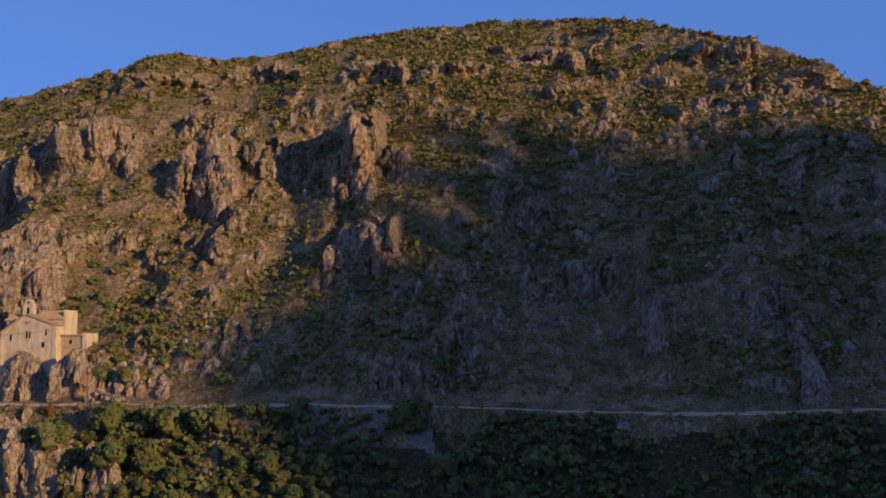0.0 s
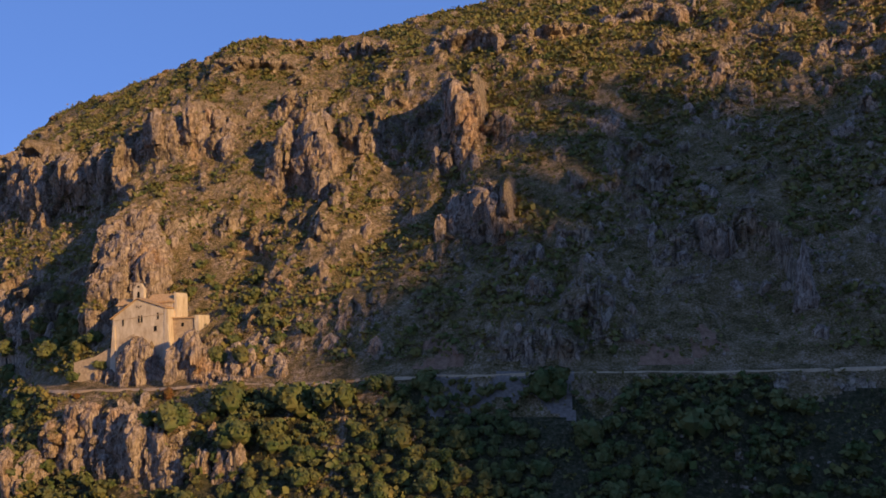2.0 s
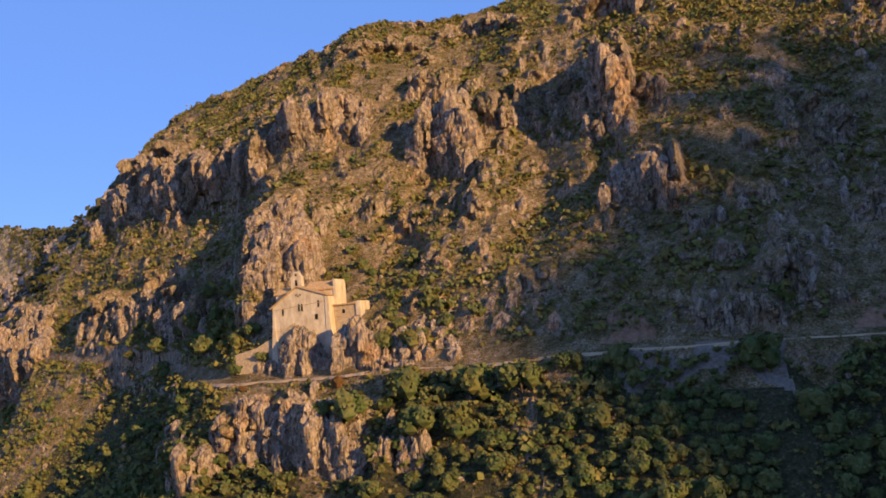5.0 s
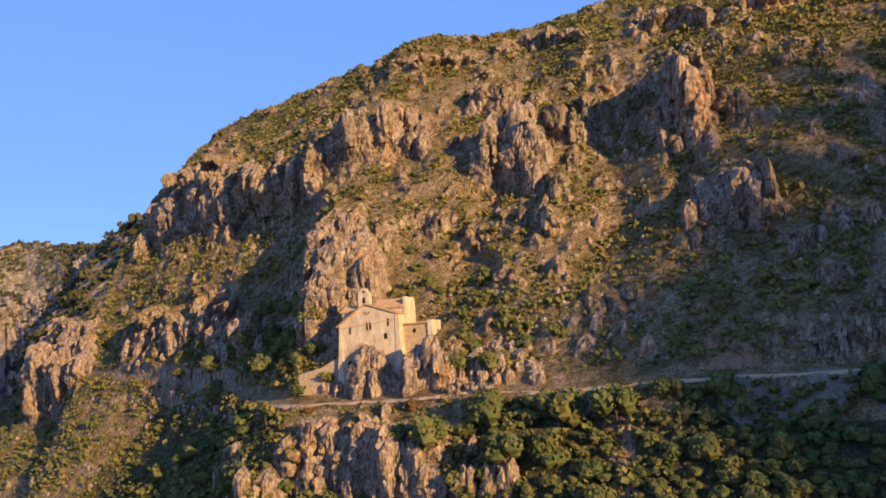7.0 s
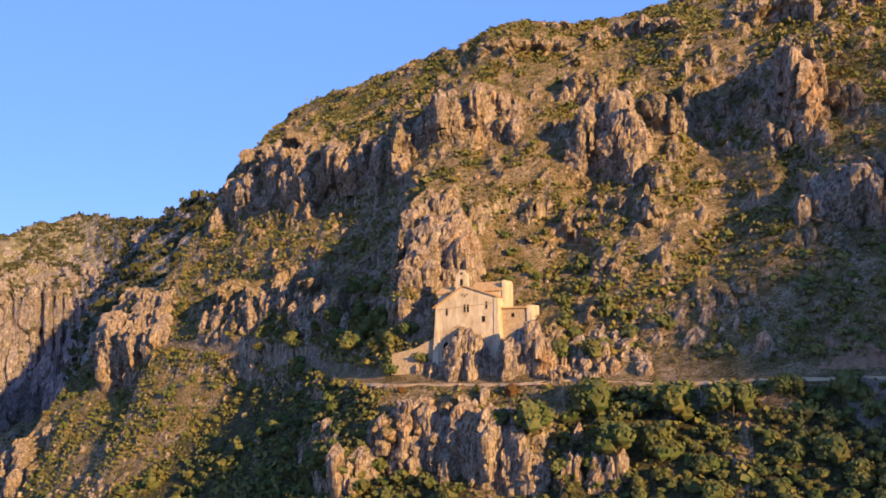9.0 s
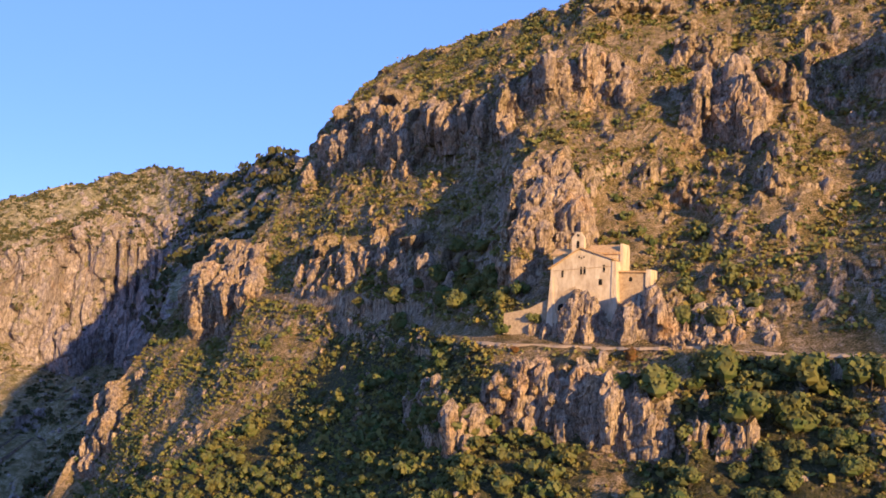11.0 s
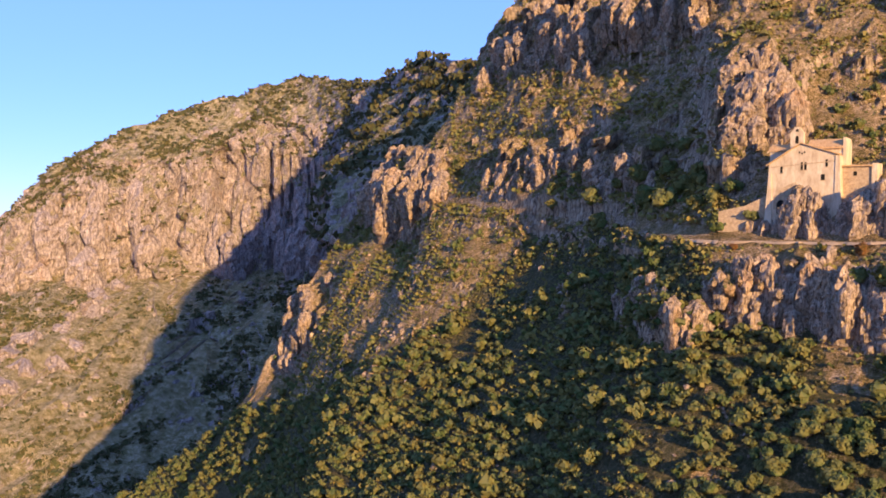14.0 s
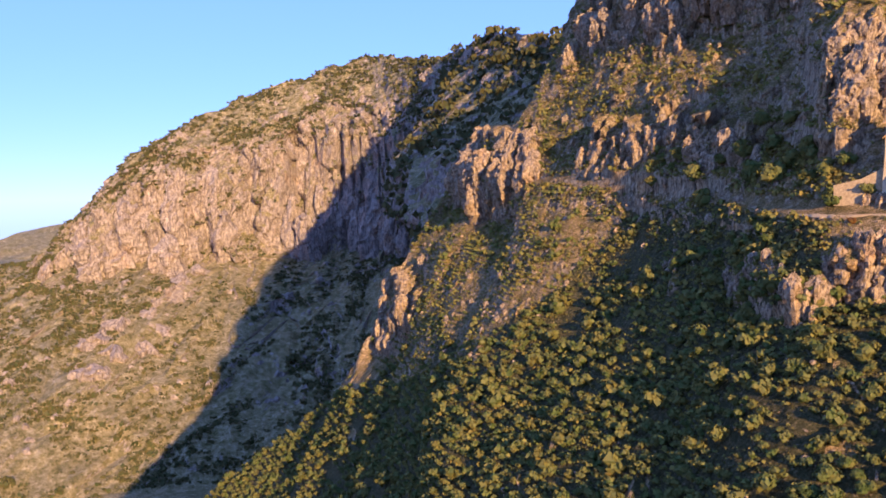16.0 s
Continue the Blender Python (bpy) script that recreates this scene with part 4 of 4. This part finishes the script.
def lump_faces(rng, centres, radii, shrink=0.84, plain=False):
    """Rough solid lumps under the leaf sprays: corners and triangles."""
    global ICO
    if ICO is None:
        bm = bmesh.new()
        bmesh.ops.create_icosphere(bm, subdivisions=1, radius=1)
        bm.verts.index_update()
        ICO = np.array([v.co for v in bm.verts]), np.array([[v.index for v in f.verts] for f in bm.faces])
        bm.free()
    v0, f0 = OCTA if plain else ICO
    v = [c + v0 * rng.uniform(0.8, 1.15, (len(v0), 1)) * r * shrink for c, r in zip(centres, radii)]
    return np.concatenate(v), np.concatenate([f0 + i * len(v0) for i in range(len(v))])


def spray_mesh(quads, lumps=None):
    """Corners and triangles of leaf sprays, with the solid lumps inside them."""
    n = len(quads) // 4
    k = np.arange(n)[:, None] * 4
    f = np.concatenate([k + (0, 1, 2), k + (0, 2, 3)])
    if lumps is None:
        return quads, f
    return np.concatenate([quads, lumps[0]]), np.concatenate([f, lumps[1] + len(quads)])


def crown_points(seed, k=10, count=42, size=0.085, plain=False):
    """A crown one metre in radius: uneven lumps of leaf sprays."""
    rng = np.random.default_rng(seed)
    c = rng.normal(size=(k, 3))
    c /= np.maximum(np.linalg.norm(c, axis=1, keepdims=True), 0.6)
    c = c * (0.54, 0.54, 0.46) * rng.uniform(0.5, 1.0, (k, 1))
    c[:, 2] += 0.95
    r = rng.uniform(0.34, 0.56, k)
    return spray_mesh(leaf_quads(rng, c, r, count, size), lump_faces(rng, c, r, 0.84, plain))


def bush_points(seed, k=4):
    rng = np.random.default_rng(seed)
    c = rng.normal(size=(k, 3)) * (0.45, 0.45, 0.12)
    c[:, 2] += 0.25
    return spray_mesh(leaf_quads(rng, c, rng.uniform(0.35, 0.6, k), 2, 0.40))


def trunk_mesh():
    bm = bmesh.new()
    rng = random.Random(3)
    def limb(p, q, r0, r1):
        w = (q - p).normalized()
        t = w.orthogonal().normalized()
        b_ = w.cross(t)
        ring = [[bm.verts.new(o + (t * math.cos(a) + b_ * math.sin(a)) * r) for a in np.linspace(0, 2 * math.pi, 6)[:-1]] for o, r in ((p, r0), (q, r1))]
        for i in range(5):
            bm.faces.new((ring[0][i], ring[0][(i + 1) % 5], ring[1][(i + 1) % 5], ring[1][i]))
    fork = Vector((0.03, 0.02, 0.42))
    limb(Vector((0, 0, -0.35)), fork, 0.085, 0.06)
    for i in range(4):
        a = i * 1.6 + rng.random()
        limb(fork, Vector((0.42 * math.cos(a), 0.42 * math.sin(a), 0.85 + 0.2 * rng.random())), 0.045, 0.015)
    me = bpy.data.meshes.new("trunk")
    bm.to_mesh(me)
    bm.free()
    me.materials.append(BARK)
    return me


def quad_mesh(name, v, mat):
    return mesh_from(name, v[0], v[1], mat)


CROWNS = [crown_points(100 + i) for i in range(6)]
CROWN_MESHES = [quad_mesh("crown", c, LEAF) for c in CROWNS]
TRUNK = trunk_mesh()


def tree_at(place, size, turn, kind, label):
    t = tagged(new("tree"), label, "tree", group="trees on the slope")
    t.matrix_world = Matrix.Translation(place - Vector((0, 0, 0.42 * size))) @ Matrix.Rotation(turn, 4, "Z") @ Matrix.Diagonal((size, size, size, 1))
    for name, me in (("trunk", TRUNK), ("crown", CROWN_MESHES[kind])):
        ob = new(name, me)
        ob.parent = t
    return t


def scatter_points(shapes, spots):
    """All spots (place, size, turn, shape number) as one set of corners and triangles."""
    vs, fs, n = [], [], 0
    for place, size, turn, kind in spots:
        c, s = math.cos(turn), math.sin(turn)
        v, f = shapes[kind]
        vs.append(v @ np.array([[c, s, 0], [-s, c, 0], [0, 0, 1]]) * size + np.array(place))
        fs.append(f + n)
        n += len(v)
    return np.concatenate(vs), np.concatenate(fs)


# marked trees by the road and the church: x, height, crown breadth
MARKED = [(-26, 53, 4.7), (-7.9, 53.1, 5.8), (-33.7, 53.1, 4), (-118, 55, 5.6), (-48.6, 49.7, 6.8), (-55.4, 45.9, 5.8), (-67.8, 47.6, 5.8), (-59.9, 50.6, 4.5), (-40.4, 50.4, 6.5), (-73.8, 47.1, 4.3), (-98, 52.5, 4), (-104, 60, 5.6), (-66, 56.3, 3.7), (-60.9, 55.9, 4.4), (-92, 54, 3), (-112, 55, 5.4), (-59.9, 49.5, 7), (-49.6, 45.4, 5.9), (-67.7, 49.7, 2.3), (-108, 58, 4.5), (-113, 61, 4), (-100, 57, 3.5), (-96, 58.5, 3.4), (-120, 60, 4.5), (-104, 55.5, 3.5), (-126, 57, 4.2), (-133, 54, 4.5), (-140, 58, 4), (-110, 66, 3.4), (-117, 66, 3.6), (-130, 49, 4.6), (-147, 51, 4.4)]
_r = random.Random(8)
# small bushes on the bank beside the church and on the slope behind it
BANK = [(_r.uniform(-69, -50), _r.uniform(58.5, 66.5), _r.uniform(2.8, 3.6)) for _ in range(11)] + [(_r.uniform(-85, -64), _r.uniform(67, 80), _r.uniform(1.7, 3.1)) for _ in range(20)]


def plant():
    rng = random.Random(21)
    spots = [(on_slope(x, h)[0], 0.66 * b_, rng.random() * 6.28, rng.randrange(6)) for x, h, b_ in MARKED + BANK]
    cell = {}

    def room(p, r):
        k = (int(p.x // 5), int(p.y // 5), int(p.z // 5))
        for a in (-1, 0, 1):
            for b_ in (-1, 0, 1):
                for c in (-1, 0, 1):
                    for q, s in cell.get((k[0] + a, k[1] + b_, k[2] + c), ()):
                        if (q - p).length < 0.66 * (r + s):
                            return False
        cell.setdefault(k, []).append((p, r))
        return True

    for p, r, _, _ in spots:
        room(p, r)
    low = np.array([(-420, -100), (-380, -86), (-308, -65), (-238, -40), (-184, -18), (-155, -6), (-115, 7), (-88, 16), (-65, 27), (-44, 34), (-22, 39), (90, 40)]).T
    road_line, crest_line = np.array(ROAD).T, np.array(CREST).T
    tries = 0
    while tries < 60000 and len(spots) < 3300:
        tries += 1
        x = rng.uniform(-130, 90) if rng.random() < 0.4 else rng.uniform(-400, -125)
        h0, h1 = float(np.interp(x, *low)), float(np.interp(x, *road_line)) - 1.5
        h1 = min(h1, float(np.interp(x, *crest_line)))
        h = rng.uniform(h0, h1)
        p, flat, rock = on_slope(x, h)
        if -26 < x < -5 and h > 50.5 and rng.random() < 0.8:
            continue
        below = -101 < x < -57 and h < 38.5          # at the foot of the limestone wall
        if not below and (flat < 0.22 or rock > 0.75 or float(clothed(x, h)) < (0.0 if x > -60 else 0.28) and rng.random() < 0.99):
            continue
        if -98 < x < -61 and h > 38.5 and rng.random() < 0.9:
            continue
        if float(vnoise(x / 6, h / 5, 0, 90)) < -0.42:
            continue
        r = rng.uniform(1.0, 2.6) * rng.choice((0.7, 1, 1, 1.35)) * (0.75 if float(clothed(x, h)) < 0.1 else 1)
        if x > -110:
            r = min(r, 0.5 * (float(np.interp(x, *road_line)) - h))
        if r > 0.7 and room(p, r):
            spots.append((p, r, rng.random() * 6.28, rng.randrange(6)))
    near = lambda s: (s[0].x + 50) ** 2 + (s[0].y - 20) ** 2 + (s[0].z - 74) ** 2
    spots[len(MARKED):] = sorted(spots[len(MARKED):], key=near)
    for p, r, a, k in spots[:300]:
        tree_at(p, r, a, k, "rounded evergreen oak on the steep rocky slope")
    rest = [(p - Vector((0, 0, 0.42 * r)), r, a, k) for p, r, a, k in spots[300:]]
    wood = new("woodland", quad_mesh("woodland", scatter_points([crown_points(150 + i, 6, 13, 0.150, True) for i in range(6)], rest), LEAF))
    tagged(wood, "dense evergreen oak scrub wood on the slope", "trees", kind="stuff")


plant()


def shrub_at(x, h, size, mat, label):
    me = quad_mesh("shrub", crown_points(180 + int(h), 8, 30, 0.1), mat)
    ob = tagged(new("shrub", me), label, "bush")
    ob.matrix_world = Matrix.Translation(on_slope(x, h)[0] - Vector((0, 0, 0.45 * size))) @ Matrix.Diagonal((size, size, size, 1))


shrub_at(-73.5, 51.0, 1.5, RUST, "rust-coloured shrub on top of the limestone wall")
shrub_at(-94, 50.5, 1.0, RUST, "small rust-coloured shrub on the limestone wall")


def scrub():
    rng, nr = random.Random(33), np.random.default_rng(33)
    shapes = [bush_points(200 + i) for i in range(8)]
    areas = ((0.55, -215, 95, 56, 160), (0.15, -160, 95, 98, 165), (0.26, -262, -97, -20, 62), (0.04, -100, 95, 30, 56))
    n = 200000
    pick = nr.choice(4, n, p=[a[0] for a in areas])
    x0, x1, h0, h1 = np.array([a[1:] for a in areas])[pick].T
    x, h = nr.uniform(x0, x1), nr.uniform(h0, h1)
    i, j = np.searchsorted(XS, x).clip(1, len(XS) - 2), np.searchsorted(HS, h).clip(1, len(HS) - 2)
    thick = vnoise(x / 7, h / 5, 0, 95) + 0.5 * vnoise(x / 28, h / 18, 0, 96) + 0.5 * vnoise(x / 2.5, h / 2, 0, 94)
    keep = (h < np.interp(x, *np.array(CREST).T) + 6) & (np.abs(h - np.interp(x, *np.array(ROAD).T)) > 1.2)
    keep &= ~((x > -91) & (x < -72) & (h > 52) & (h < 64)) & (SFLAT[j, i] > 0.36) & (SROCK[j, i] < 0.8)
    keep &= thick > np.where((x < -115) & (h > 66) & (h < 100), -0.45, -0.20)
    spots = []
    for k in np.flatnonzero(keep)[:30000]:
        size = rng.uniform(0.34, 0.88) * rng.choice((1, 1, 1, 1.2, 1.7))
        spots.append(((SX[j[k], i[k]], SY[j[k], i[k]], SZ[j[k], i[k]]), size, rng.random() * 6.28, rng.randrange(8)))
    small = [bush_points(240 + i, 1) for i in range(8)]
    bare = (h < np.interp(x, *np.array(CREST).T) + 6) & (np.abs(h - np.interp(x, *np.array(ROAD).T)) > 0.8) & (SFLAT[j, i] > 0.3)
    bare &= ~((x > -91) & (x < -72) & (h > 52) & (h < 64)) & (vnoise(x / 1.6, h / 1.3, 0, 92) > -0.3)
    tufts = [((SX[j[k], i[k]], SY[j[k], i[k]], SZ[j[k], i[k]] - 0.1), rng.uniform(0.35, 0.7), rng.random() * 6.28, rng.randrange(8)) for k in np.flatnonzero(bare)[::-1][:52000]]
    v, f = scatter_points(shapes, spots)
    w, g = scatter_points(small, tufts)
    tagged(new("scrub", quad_mesh("scrub", (np.concatenate([v, w]), np.concatenate([f, g + len(v)])), SCRUB)), "low evergreen scrub dotted over the mountainside", "bushes", kind="stuff")


def far_scrub():
    rng = random.Random(35)
    shapes = [bush_points(220 + i, 3) for i in range(6)]
    v, us, hs = FAR_GRID
    spots = []
    while len(spots) < 21000:
        j, i = rng.randrange(11, len(hs) - 1), rng.randrange(1, len(us) - 1)
        n = np.cross(v[j, i + 1] - v[j, i], v[j + 1, i] - v[j, i])
        flat = abs(n[2]) / (np.linalg.norm(n) + 1e-9)
        if flat < (0.30 if us[i] > 0.28 else 0.05) or float(vnoise(us[i] * 45, hs[j] * 20, 0, 98)) < -0.25:
            continue
        spots.append((v[j, i], rng.uniform(1.3, 4.2) * (1.35 if us[i] < 0.3 else 1), rng.random() * 6.28, rng.randrange(6)))
    tagged(new("distant_scrub", quad_mesh("distant_scrub", scatter_points(shapes, spots), FAR_LEAF)), "scrub and small trees dotted over the distant mountain", "bushes", kind="stuff")


scrub()
far_scrub()


def stones():
    """Loose pale rocks lying on the slope."""
    rng, nr = random.Random(44), np.random.default_rng(5)
    bm = bmesh.new()
    bmesh.ops.create_icosphere(bm, subdivisions=1, radius=1)
    v0 = np.array([v.co for v in bm.verts])
    f0 = np.array([[v.index for v in f.verts] for f in bm.faces])
    bm.free()
    shapes = [np.clip(v0 * nr.uniform(0.65, 1.25, (len(v0), 1)) * nr.uniform(0.6, 1.2, (1, 3)), -0.9, 0.9) for i in range(12)]
    vs, fs, n = [], [], 0
    while n < 3000:
        x, h = rng.uniform(-300, 110), rng.uniform(-30, 140)
        if abs(h - float(np.interp(x, *np.array(ROAD).T))) < 1.0:
            continue
        p, flat, rock = on_slope(x, h)
        if float(vnoise(x / 12, h / 9, 0, 97)) < -0.2:
            continue
        s = rng.uniform(0.12, 0.42) * rng.choice((1, 1, 1, 2.0))
        a = rng.random() * 6.28
        c, k = math.cos(a), math.sin(a)
        vs.append(shapes[n % 12] @ np.array([[c, k, 0], [-k, c, 0], [0, 0, 1]]) * s * np.array((1, 1, 0.8)) + np.array(p))
        fs.append(f0 + n * len(v0))
        n += 1
    tagged(new("boulders", mesh_from("boulders", np.concatenate(vs), np.concatenate(fs), ROCK)), "loose pale limestone boulders on the slope", "rocks", kind="stuff")


stones()
